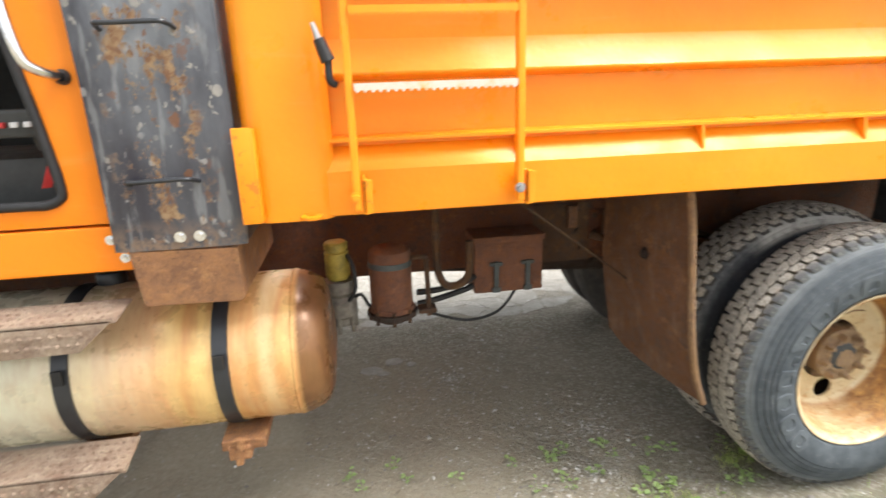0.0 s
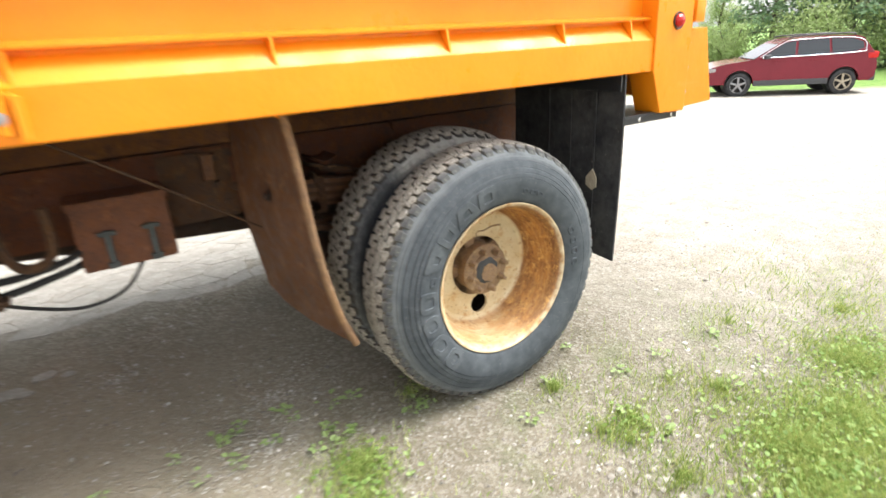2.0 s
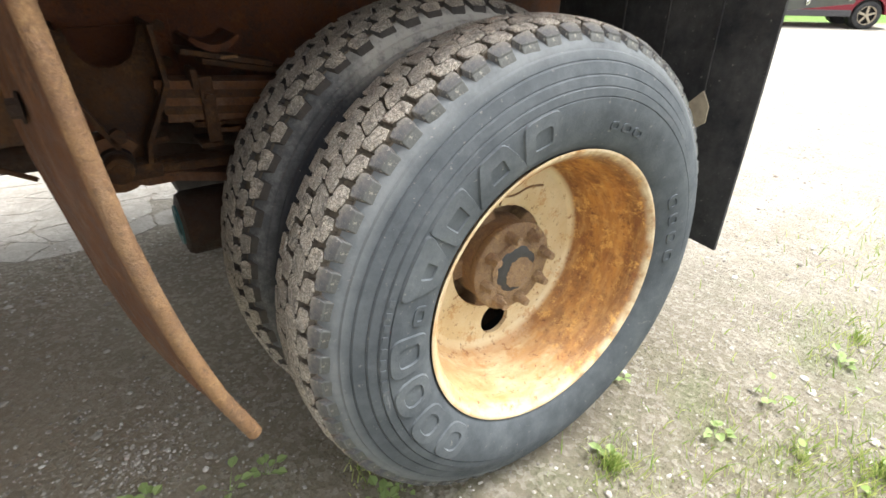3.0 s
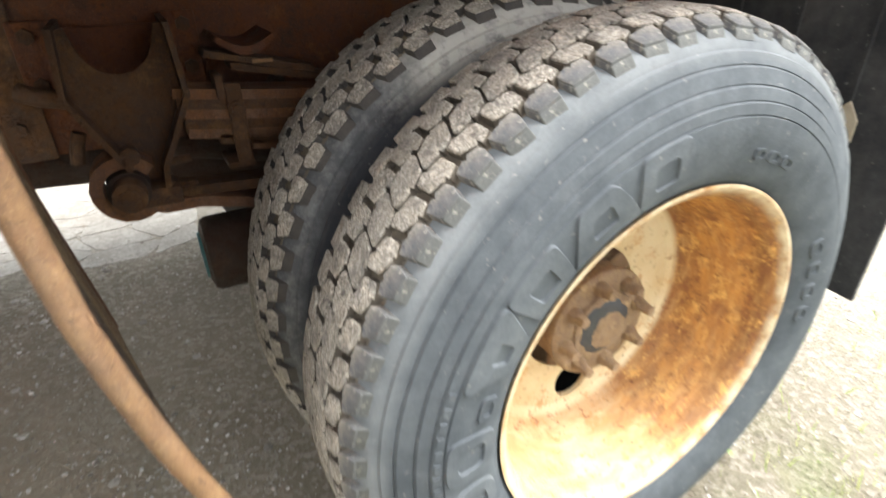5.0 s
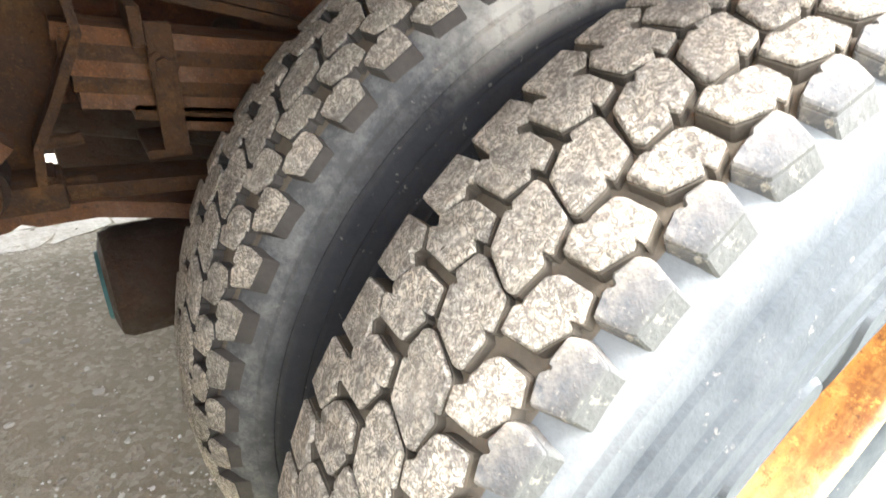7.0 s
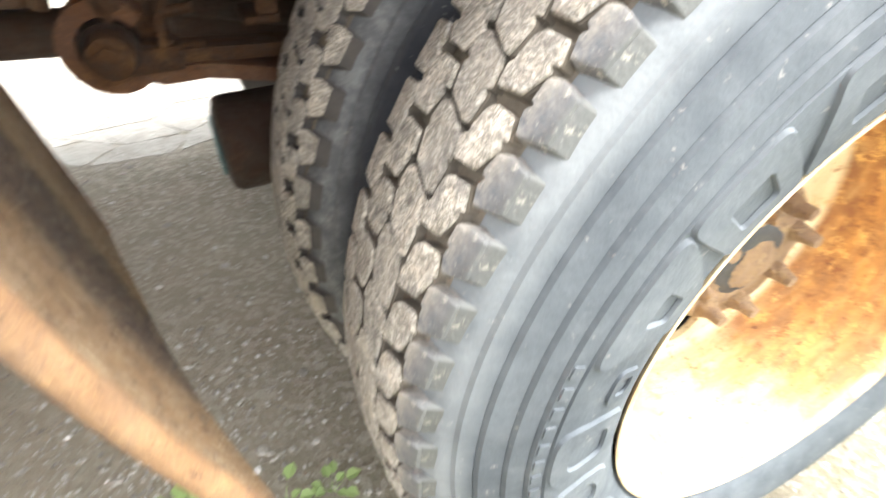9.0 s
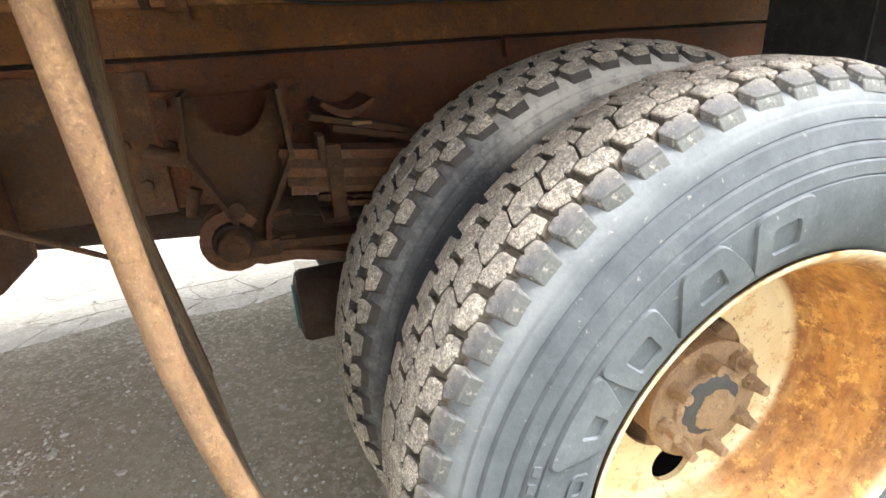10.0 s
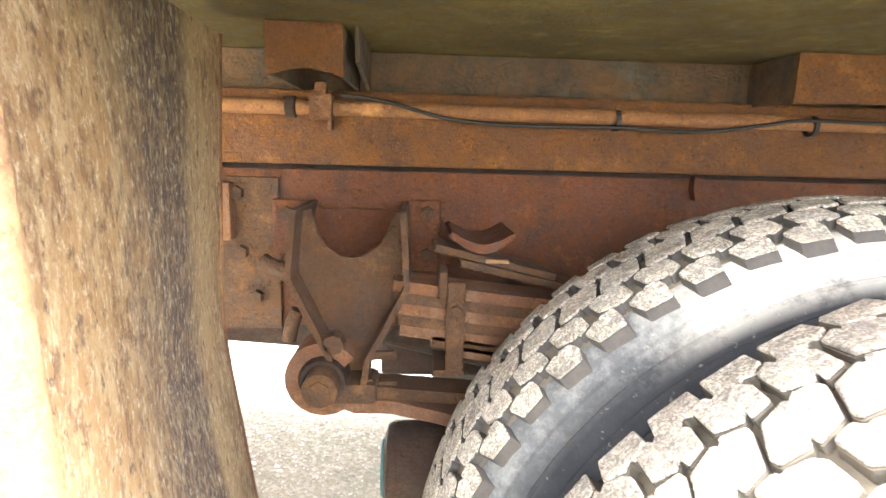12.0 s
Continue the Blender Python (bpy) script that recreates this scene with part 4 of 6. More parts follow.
# ---- dump body ----
def build_body():
    x0, x1 = -2.03, 0.84
    prof = [(0.004, 1.300), (0.0, 1.304), (0.0, 1.432), (0.004, 1.438), (0.062, 1.500), (0.062, 1.512), (0.020, 1.514), (0.020, 1.523), (0.072, 1.530), (0.075, 1.685),
            (0.026, 1.697), (0.020, 1.703), (0.020, 1.708), (0.068, 1.782), (0.075, 1.80), (0.075, 1.925), (0.026, 1.937), (0.020, 1.943), (0.068, 2.02), (0.075, 2.04), (0.075, 2.20), (0.0, 2.22), (0.0, 2.36), (0.11, 2.36), (0.11, 1.33), (0.075, 1.300)]
    part("body_side", extrude_poly(B(), prof, x0, x1, "x"), ORANGE, TRUCK, "ribbed orange dump body side", smooth=20)
    # front corner post, rear corner post
    post = B()
    sheet(post, lambda u, v: (-2.245 + 0.24 * u, -0.016 + 0.05 * (2 * u - 1) ** 6 + 0.004, 1.296 + 1.08 * v), 16, 4, 0.012)
    box(post, -2.235, -2.02, 0.03, 0.16, 1.31, 2.37, 0.006)
    part("front_post", post, ORANGE, TRUCK, "smooth orange front corner post", smooth=40)
    plate = B()
    box(plate, -2.266, -2.213, -0.045, -0.033, 1.302, 1.572, 0.004)
    box(plate, -2.220, -2.208, -0.045, 0.02, 1.306, 1.568, 0.004)
    part("side_plate", plate, ORANGE_CHIPPED, TRUCK, "orange bracket with rusty weld edge", smooth=30)
    lug = lathe(B(), [(0.014, -0.006), (0.026, -0.007), (0.032, -0.003), (0.032, 0.004), (0.026, 0.007), (0.014, 0.006)], 24, True, "z", (-2.075, -0.028, 1.309))
    part("tie_ring", lug, ORANGE, TRUCK, smooth=40)
    rear = B()
    extrude_poly(rear, [(0.836, 1.30), (0.905, 1.112), (1.082, 1.106), (1.086, 1.40), (1.086, 2.36), (0.836, 2.36)], -0.010, 0.13, "y", 0.006)
    post = part("rear_post", rear, ORANGE, TRUCK, "orange rear corner post with red marker lamp")
    wing = B()
    extrude_poly(wing, [(1.090, 1.118), (1.325, 1.128), (1.235, 1.47), (1.128, 1.47), (1.092, 1.44)], 0.012, 0.022, "y", 0.003)
    w = part("spreader_wing", wing, ORANGE, TRUCK, "orange side wing bolted to the tailgate")
    for z in (1.19, 1.30, 1.41):
        part("bolt", bolt(B(), (1.104, 0.012, z), (0, -1, 0), 0.007, 0.008), GREY_STEEL, w)
    latch = B()
    box(latch, 1.095, 1.16, -0.02, 0.06, 1.495, 1.60, 0.008)
    lathe(latch, [(0.012, -0.03), (0.026, -0.03), (0.03, -0.02), (0.03, 0.0), (0.012, 0.0)], 20, False, "y", (1.165, 0.03, 1.565))
    part("tailgate_latch", latch, ORANGE, TRUCK, smooth=30)
    part("tailgate", box(B(), 1.07, 1.13, 0.08, 2.3, 1.16, 2.2, 0.01), ORANGE, TRUCK)
    lamp = lathe(B(), [(0.001, -0.036), (0.017, -0.033), (0.026, -0.022), (0.028, -0.011)], 28, False, "y", (0.982, 0, 1.505))
    part("marker_lamp", lamp, RED_LENS, TRUCK, "round red marker lamp", smooth=60)
    part("lamp_bezel", lathe(B(), [(0.028, -0.014), (0.036, -0.016), (0.038, -0.009), (0.028, -0.009)], 28, True, "y", (0.982, 0, 1.505)), BLACK, TRUCK, smooth=40)
    sill = B()
    box(sill, 0.69, 1.075, 0.02, 0.06, 1.075, 1.108, 0.003)
    box(sill, 0.69, 1.075, 0.02, 0.30, 1.108, 1.116, 0.002)
    s = part("rear_sill", sill, BLACK, TRUCK, "black rear sill with bolt heads")
    for x in (0.80, 1.03):
        part("bolt", bolt(B(), (x, 0.02, 1.092), (0, -1, 0), 0.006, 0.006), CHROME, s)
    # small braces between the lower rail and the shelf
    for x in (-1.44, -0.823, -0.226, 0.311, 0.70):
        g = B()
        extrude_poly(g, [(0.004, 1.441), (0.060, 1.502), (0.060, 1.513), (0.018, 1.513)], x - 0.004, x + 0.004, "x")
        part("brace", g, ORANGE, TRUCK)
    # floor, cross members and long sill of the body
    floor = B()
    box(floor, -2.02, 1.05, 0.10, 2.34, 1.335, 1.365, 0.004)
    part("body_floor", floor, MOSSY, TRUCK, "mossy rust-stained steel body floor")
    part("rail_lip", box(B(), -2.0, 0.835, 0.076, 0.12, 1.296, 1.334, 0.003), ORANGE, TRUCK)
    for x in (-1.78, -1.35, 0.42, 0.78):
        c = B()
        extrude_poly(c, [(0.12, 1.334), (0.12, 1.325), (0.30, 1.305), (0.36, 1.272), (0.81, 1.262), (0.81, 1.334)], x - 0.055, x + 0.055, "x", 0.004)
        part("cross_member", c, MOSSY, TRUCK)
    part("long_sill", box(B(), -2.0, 0.84, 0.806, 0.95, 1.130, 1.262, 0.005), RUST_SILL, TRUCK, "orange-rusted long sill of the body")
    part("sill_web", box(B(), -2.0, 0.84, 0.826, 0.90, 1.262, 1.334, 0.003), RUST_PATCH, TRUCK, "orange rust with blue-grey paint remains")
    # dark filler added deep in the seam so no daylight comes through
    part("seam_packer", box(B(), -2.0, 0.84, 0.85, 0.90, 1.112, 1.132, 0.002), RUST_DARK, TRUCK)
    part("far_sill", box(B(), -2.0, 0.84, 1.48, 1.62, 1.152, 1.334, 0.006), RUST_RED, TRUCK)
    part("far_side", box(B(), -2.2, 1.08, 2.33, 2.42, 1.30, 2.36, 0.01), ORANGE, TRUCK)
    part("front_wall", box(B(), -2.22, -2.12, 0.17, 2.32, 1.31, 2.5, 0.01), ORANGE, TRUCK)


build_body()


def build_ladder():
    lad = part("ladder", box(B(), -1.908, -1.887, -0.105, -0.070, 1.345, 2.34, 0.005), ORANGE, TRUCK, "orange steel ladder on the body side")
    part("rail", box(B(), -1.435, -1.414, -0.105, -0.070, 1.345, 2.34, 0.005), ORANGE, lad)
    for z in (1.683, 1.872, 2.06, 2.25):
        rung = B()
        extrude_poly(rung, [(-0.112, z - 0.012), (-0.112, z + 0.006), (-0.064, z + 0.006), (-0.064, z - 0.006), (-0.068, z - 0.006), (-0.068, z + 0.002), (-0.108, z + 0.002), (-0.108, z - 0.012)], -1.884, -1.438, "x")
        for k in range(22):
            x = -1.875 + 0.428 * k / 21
            extrude_poly(rung, [(x - 0.006, z - 0.0115), (x + 0.006, z - 0.0115), (x + 0.0025, z - 0.018), (x - 0.0025, z - 0.018)], -0.1118, -0.1082, "y")
        part("rung", rung, ORANGE if z > 1.7 else WORN, lad, "" if z > 1.7 else "worn serrated rung with bare metal")
    for x in (-1.898, -1.424):
        b = B()
        extrude_poly(b, [(x + 0.018, 1.332), (x + 0.042, 1.335), (x + 0.044, 1.43), (x + 0.018, 1.435)], -0.10, -0.09, "y", 0.002)
        box(b, x + 0.018, x + 0.028, -0.10, 0.002, 1.335, 1.432, 0.002)
        part("ladder_bracket", b, ORANGE_CHIPPED, lad)
        part("bolt", bolt(B(), (x - 0.004, -0.105, 1.385), (0, -1, 0), 0.010, 0.012), ORANGE if x < -1.6 else GREY_STEEL, lad)
    plug = B()
    tube(plug, [(-1.93, -0.075, 1.72), (-1.945, -0.085, 1.735), (-1.945, -0.085, 1.79)], 0.010, 10)
    cyl(plug, (-1.945, -0.085, 1.78), (-1.965, -0.085, 1.835), 0.019, 0.015, 16)
    p = part("plug", plug, BLACK_MATT, TRUCK, "black electrical plug hanging beside the ladder", smooth=40)
    part("plug_tip", cyl(B(), (-1.965, -0.085, 1.835), (-1.978, -0.085, 1.875), 0.010, 0.006, 14), GREY_STEEL, p, smooth=40)


def mat_worn():
    m = Mat("worn_orange_paint", 0.45)
    f = m.noise(22, 8, 0.75, (1, 0.6, 0.6), 0.28, 0.50)
    m.color(m.mix(f, (0.80, 0.32, 0.05, 1), (0.56, 0.50, 0.42, 1))).bump(m.noise(90, 5), 0.001, 0.4)
    return m.m


WORN = mat_worn()
build_ladder()
for ob in TRUCK.children:
    if ob.name.startswith(('ladder', 'plug')):
        for o in (ob, *ob.children_recursive):
            o.data.transform(Matrix.Translation((-0.042, 0, -0.045 if ob.name.startswith('plug') else -0.012)))


# ---- mudguards ----
def build_guards():
    keys = [(1.31, -0.810, 0.080), (1.20, -0.796, 0.072), (1.09, -0.787, 0.066), (0.98, -0.779, 0.062), (0.87, -0.769, 0.063), (0.76, -0.753, 0.068), (0.65, -0.732, 0.076), (0.54, -0.703, 0.083), (0.43, -0.661, 0.084)]
    inner_keys = [(1.31, -0.858), (1.10, -0.866), (0.90, -0.870), (0.80, -0.857), (0.68, -0.839), (0.50, -0.812)]
    def inner_edge(z):
        for (za, xa), (zb, xb) in zip(inner_keys, inner_keys[1:]):
            if zb <= z <= za:
                return xa + (xb - xa) * (za - z) / (za - zb)
        return inner_keys[-1][1]
    def outer_edge(z):
        for (za, xa, ya), (zb, xb, yb) in zip(keys, keys[1:]):
            if zb <= z <= za:
                t = (za - z) / (za - zb)
                return xa + (xb - xa) * t, ya + (yb - ya) * t
        return keys[-1][1:] if z < 0.43 else keys[0][1:]
    def f(u, v):
        low = 0.43 + 0.085 * u + 0.03 * max(0, u - 0.8) / 0.2
        z = low + (1.31 - low) * v
        xo, yo = outer_edge(z)
        xi, yi = inner_edge(z), 0.575 + 0.01 * v
        s = u
        return (xo + (xi - xo) * s - 0.012 * math.sin(math.pi * s), yo + (yi - yo) * s, z)
    bm = sheet(B(), f, 14, 36, 0.006)
    bmesh.ops.recalc_face_normals(bm, faces=bm.faces)
    for face in bm.faces:
        face.material_index = 1 if face.normal.x > 0.05 else 0
    guard = part("front_mudguard", bm, [RUST_PALE, GUARD], TRUCK, "curved rusty steel mudguard ahead of the rear wheels", smooth=40)
    edge = [f(0, k / 18) for k in range(19)]
    part("guard_edge", tube(B(), [(p[0], p[1] - 0.003, p[2]) for p in edge], 0.0140, 12, 2), RUST_EDGE, guard, "pale worn rolled edge", smooth=60)
    part("bolt", bolt(B(), (-0.838, 0.29, 1.0), (-1, 0, 0), 0.016, 0.016), RUST_DARK, guard)
    part("inner_lip", tube(B(), [f(1, k / 12) for k in range(13)], 0.0060, 8, 2), RUST_PALE, guard, smooth=60)
    part("guard_knob", cyl(B(), (-0.812, 0.085, 1.285), (-0.812, 0.085, 1.305), 0.016, 0.012, 14), ORANGE, guard, smooth=40)
    # hanging rubber flap behind the wheels
    def r(u, v):
        return (0.668 + 0.02 * math.sin(v * 2.2) + 0.006 * math.sin(u * 9), 0.012 + 0.74 * u, 0.432 + 0.895 * v + 0.02 * u * (1 - v))
    flap = part("rear_mudflap", sheet(B(), r, 12, 14, 0.009), FLAP, TRUCK, "black rubber mudflap hanging behind the wheels", smooth=40)
    part("flap_strip", box(B(), 0.655, 0.664, 0.012, 0.75, 1.23, 1.298, 0.002), BLACK, flap)
    for y in (0.155, 0.31, 0.46):
        part("rib", box(B(), 0.661, 0.667, y - 0.003, y + 0.003, 0.62, 1.22, 0.001), FLAP, flap)
    tag = B()
    extrude_poly(tag, [(0.125, 0.83), (0.15, 0.868), (0.19, 0.825), (0.19, 0.785), (0.15, 0.765), (0.125, 0.785)], 0.652, 0.658, "x", 0.001)
    part("flap_weight", tag, TAG, TRUCK, "pale weathered metal plate behind the tyre")
    bm = B()
    tube(bm, [(-1.43, 0.10, 1.298), (-1.12, 0.25, 1.065), (-0.858, 0.39, 0.862)], 0.0045, 8, 2)
    part("guard_stay", bm, RUST, TRUCK, "thin rusty rod bracing the mudguard", smooth=60)


build_guards()


# ---- chassis and suspension ----
def build_chassis():
    rail = B()
    extrude_poly(rail, [(0.815, 0.84), (0.815, 1.14), (0.90, 1.14), (0.90, 1.132), (0.823, 1.132), (0.823, 0.848), (0.90, 0.848), (0.90, 0.84)], -4.2, 0.95, "x")
    part("frame_rail", rail, RUST_RED, TRUCK, "red-rusted steel frame rail")
    part("far_frame_rail", box(B(), -4.2, 0.95, 1.56, 1.64, 0.84, 1.14, 0.004), RUST, TRUCK)
    part("frame_liner", box(B(), -1.15, -0.86, 0.805, 0.813, 0.835, 1.125, 0.003), RUST, TRUCK)
    for x, z in ((-0.935, 1.095), (-0.93, 0.985), (-0.60, 1.07), (-0.42, 0.93), (-0.905, 0.90)):
        part("bolt", bolt(B(), (x, 0.806 if x < -0.86 else 0.815, z), (0, -1, 0), 0.014, 0.016), RUST, TRUCK)
    part("spacer", box(B(), -0.985, -0.94, 0.775, 0.806, 1.01, 1.115, 0.003), RUST_PALE, TRUCK)
    part("seam_end", extrude_poly(B(), [(-0.088, 1.146), (-0.07, 1.146), (-0.07, 1.11), (-0.082, 1.10), (-0.088, 1.12)], 0.792, 0.815, "y", 0.002), RUST_RED, TRUCK)
    # pipe, clamp and cable along the sill
    part("air_pipe", tube(B(), [(-2.0, 0.79, 1.252), (0.84, 0.79, 1.247)], 0.0135, 14, 0), RUST_BOX, TRUCK, smooth=60)
    clamp = B()
    box(clamp, -0.795, -0.755, 0.765, 0.81, 1.228, 1.272, 0.004)
    box(clamp, -0.785, -0.765, 0.770, 0.79, 1.268, 1.292, 0.003)
    box(clamp, -0.765, -0.757, 0.775, 0.81, 1.212, 1.236, 0.002)
    part("pipe_clamp", clamp, RUST_PALE, TRUCK)
    part("pipe_collar", lathe(B(), [(0.0138, -0.84), (0.019, -0.838), (0.019, -0.822), (0.0138, -0.82)], 16, False, "x", (0, 0.79, 1.2505)), RUST_DARK, TRUCK, smooth=30)
    wire = B()
    tube(wire, [(-0.74, 0.772, 1.272), (-0.66, 0.77, 1.262), (-0.55, 0.768, 1.236), (-0.42, 0.768, 1.228), (-0.25, 0.77, 1.230), (-0.10, 0.77, 1.226), (0.02, 0.77, 1.242), (0.10, 0.77, 1.252), (0.3, 0.772, 1.25), (0.8, 0.772, 1.25)], 0.0034, 8)
    part("wire", wire, BLACK_MATT, TRUCK, smooth=60)
    for x in (-0.248, 0.116):
        part("cable_tie", lathe(B(), [(0.0145, x - 0.004), (0.019, x - 0.004), (0.019, x + 0.004), (0.0145, x + 0.004)], 16, True, "x", (0, 0.786, 1.243)), BLACK_MATT, TRUCK)
    # short hollow brackets between the floor and the sill, open below, with an arched front
    for x0, x1, y0, z0, arch in ((-0.800, -0.690, 0.600, 1.259, 0.012), (0.034, 0.300, 0.690, 1.252, 0.004)):
        front = [(x0, 1.334), (x0, z0)] + [(x0 + (x1 - x0) * k / 10, z0 + arch * math.sin(math.pi * k / 10)) for k in range(1, 10)] + [(x1, z0), (x1, 1.334)]
        stub = part("floor_bracket", extrude_poly(B(), front, y0, y0 + 0.007, "y", 0.0015), RUST_SILL, TRUCK, "rusty hollow bracket under the body floor")
        for x in (x0 + 0.0005, x1 - 0.0065):
            part("side_plate", extrude_poly(B(), [(y0 + 0.008, 1.333), (y0 + 0.008, z0 + 0.003), (0.824, z0 + 0.004), (0.824, 1.333)], x, x + 0.006, "x", 0.001), RUST_PATCH, stub)
    part("floor_gusset", extrude_poly(B(), [(0.617, 1.334), (0.80, 1.334), (0.80, 1.262), (0.63, 1.285)], -0.676, -0.669, "x", 0.001), RUST_PATCH, TRUCK)


BEFORE = {ob.name for ob in TRUCK.children}
build_chassis()


def build_spring():
    y0, y1 = 0.655, 0.735
    hang = B()
    left = [(-0.800, 1.075), (-0.778, 1.08), (-0.770, 1.04), (-0.758, 1.015), (-0.735, 1.0), (-0.713, 0.996), (-0.690, 1.0), (-0.668, 1.015), (-0.652, 1.04), (-0.642, 1.08), (-0.622, 1.08), (-0.614, 1.06),
            (-0.616, 0.968), (-0.626, 0.945), (-0.660, 0.885), (-0.686, 0.835), (-0.690, 0.785), (-0.735, 0.785), (-0.742, 0.83), (-0.768, 0.89), (-0.806, 0.965), (-0.808, 0.985)]
    extrude_poly(hang, left, 0.690, 0.702, "y", 0.002)
    hanger = part("spring_hanger", hang, RUST, TRUCK, "forked rusty spring hanger")
    for name, pts in (("hanger_rib", [(-0.795, 1.085), (-0.806, 0.975), (-0.765, 0.89), (-0.742, 0.845), (-0.735, 0.785)]), ("hanger_rib", [(-0.625, 1.085), (-0.617, 0.962), (-0.655, 0.885), (-0.680, 0.84), (-0.688, 0.785)])):
        def f(u, v, pts=pts):
            k = v * (len(pts) - 1)
            i = min(int(k), len(pts) - 2)
            a, b = pts[i], pts[i + 1]
            return (a[0] + (b[0] - a[0]) * (k - i), 0.632 + 0.19 * u * (1 - 0.35 * v), a[1] + (b[1] - a[1]) * (k - i))
        part(name, sheet(B(), f, 2, 16, 0.010), RUST, hanger, smooth=20)
    back = B()
    extrude_poly(back, [(-0.80, 1.07), (-0.62, 1.07), (-0.62, 0.90), (-0.80, 0.90)], 0.80, 0.812, "y", 0.002)
    part("hanger_back", back, RUST_RED, hanger)
    for x, y in ((-0.585, 1.065), (-0.585, 0.985), (-0.845, 1.06), (-0.845, 0.975)):
        part("bolt", bolt(B(), (x, 0.806, y), (0, -1, 0), 0.015, 0.018), RUST, hanger)
    part("hanger_ear", box(B(), -0.622, -0.56, 0.798, 0.811, 0.955, 1.09, 0.006), RUST_RED, hanger)
    part("hanger_ear", box(B(), -0.872, -0.80, 0.798, 0.811, 0.945, 1.085, 0.006), RUST_RED, hanger)
    # pin through the spring eye and the bolt heads on it
    pin = B()
    cyl(pin, (-0.752, 0.598, 0.802), (-0.752, 0.78, 0.802), 0.029, seg=20, bevel=0.004)
    cyl(pin, (-0.752, 0.592, 0.802), (-0.752, 0.604, 0.802), 0.018, seg=6)
    part("spring_pin", pin, RUST, hanger, smooth=35)
    foot = B()
    box(foot, -0.745, -0.665, 0.630, 0.70, 0.765, 0.80, 0.006)
    cyl(foot, (-0.672, 0.665, 0.782), (-0.632, 0.665, 0.784), 0.011, seg=12)
    box(foot, -0.692, -0.672, 0.640, 0.69, 0.758, 0.806, 0.004)
    part("pinch_clamp", foot, RUST, hanger, smooth=30)
    stub = B()
    cyl(stub, (-0.735, 0.632, 0.866), (-0.735, 0.66, 0.866), 0.017, seg=8)
    part("hanger_bolt", cyl(B(), (-0.68, 0.67, 0.835), (-0.635, 0.67, 0.838), 0.008, seg=12), RUST, hanger, smooth=30)
    part("hanger_bolt", stub, RUST, hanger, smooth=30)
    part("hanger_hook", tube(B(), [(-0.88, 0.76, 0.975), (-0.855, 0.75, 0.965), (-0.805, 0.74, 0.955)], 0.017, 12, 3), RUST, hanger, smooth=60)
    part("rod_end", tube(B(), [(-0.805, 0.70, 0.905), (-0.815, 0.70, 0.88), (-0.822, 0.70, 0.85)], 0.0125, 12, 2), RUST, hanger, smooth=60)
    # leaf pack
    for k in range(7):
        z = 0.962 - 0.0190 * k
        x = -0.640 + 0.003 * k + (0.05 * (k - 4) if k > 4 else 0)
        leaf = sheet(B(), lambda u, v, z=z, x=x: (x + (0.62 - x) * v, y0 + (y1 - y0) * u, z - 0.045 + 0.045 * (abs(v - 0.52) / 0.52) ** 2 * (1 if v < 0.52 else 0.9)), 2, 24, 0.0185)
        part("spring_leaf", leaf, RUST if k % 2 else RUST_PALE, TRUCK, smooth=25)
    # lower leaf with the rolled eye
    loop = []
    for k in range(15):
        a = radians(35 + 275 * k / 14)
        loop.append((-0.752 + 0.052 * math.cos(a), 0.806 + 0.052 * math.sin(a)))
    loop += [(-0.70, 0.758), (-0.64, 0.758), (-0.56, 0.740), (-0.42, 0.70), (0.0, 0.665)]
    def eye(u, v):
        k = v * (len(loop) - 1)
        i = min(int(k), len(loop) - 2)
        a, b = loop[i], loop[i + 1]
        return (a[0] + (b[0] - a[0]) * (k - i), 0.635 + 0.075 * u, a[1] + (b[1] - a[1]) * (k - i))
    part("radius_leaf", sheet(B(), eye, 2, 76, 0.022), RUST_PALE, TRUCK, "thick rusty leaf with a rolled eye", smooth=40)
    part("upper_arm", sheet(B(), lambda u, v: (-0.70 + 0.7 * v, 0.645 + 0.06 * u, 0.782 - 0.05 * v), 2, 6, 0.02), RUST, TRUCK)
    part("eye_bush", lathe(B(), [(0.030, 0.628), (0.037, 0.626), (0.037, 0.712), (0.030, 0.714)], 28, False, "y", (-0.752, 0, 0.804)), RUST_DARK, TRUCK, smooth=40)
    clip = B()
    box(clip, -0.552, -0.522, 0.640, 0.652, 0.820, 0.972, 0.004)
    box(clip, -0.566, -0.552, 0.636, 0.70, 0.945, 0.990, 0.003)
    box(clip, -0.572, -0.520, 0.645, 0.74, 0.808, 0.820, 0.003)
    c = part("leaf_clip", clip, RUST, TRUCK, "rusty clip round the leaf pack")
    part("bolt", bolt(B(), (-0.537, 0.64, 0.925), (0, -1, 0), 0.011, 0.010), RUST, c)
    bump = B()
    n = 20
    outer_ = [(-0.552 + 0.115 * k / n, 1.046 - 0.030 * math.sin(math.pi * k / n)) for k in range(n + 1)]
    inner_ = [(-0.545 + 0.101 * k / n, 1.052 - 0.020 * math.sin(math.pi * k / n)) for k in range(n, -1, -1)]
    extrude_poly(bump, outer_ + inner_, 0.66, 0.81, "y", 0.002)
    part("bump_stop", bump, RUST_RED, TRUCK, "curved rusty bump stop", smooth=25)
    helper = B()
    extrude_poly(helper, [(-0.575, 1.018), (-0.57, 1.030), (-0.37, 0.984), (-0.37, 0.972)], 0.665, 0.74, "y", 0.002)
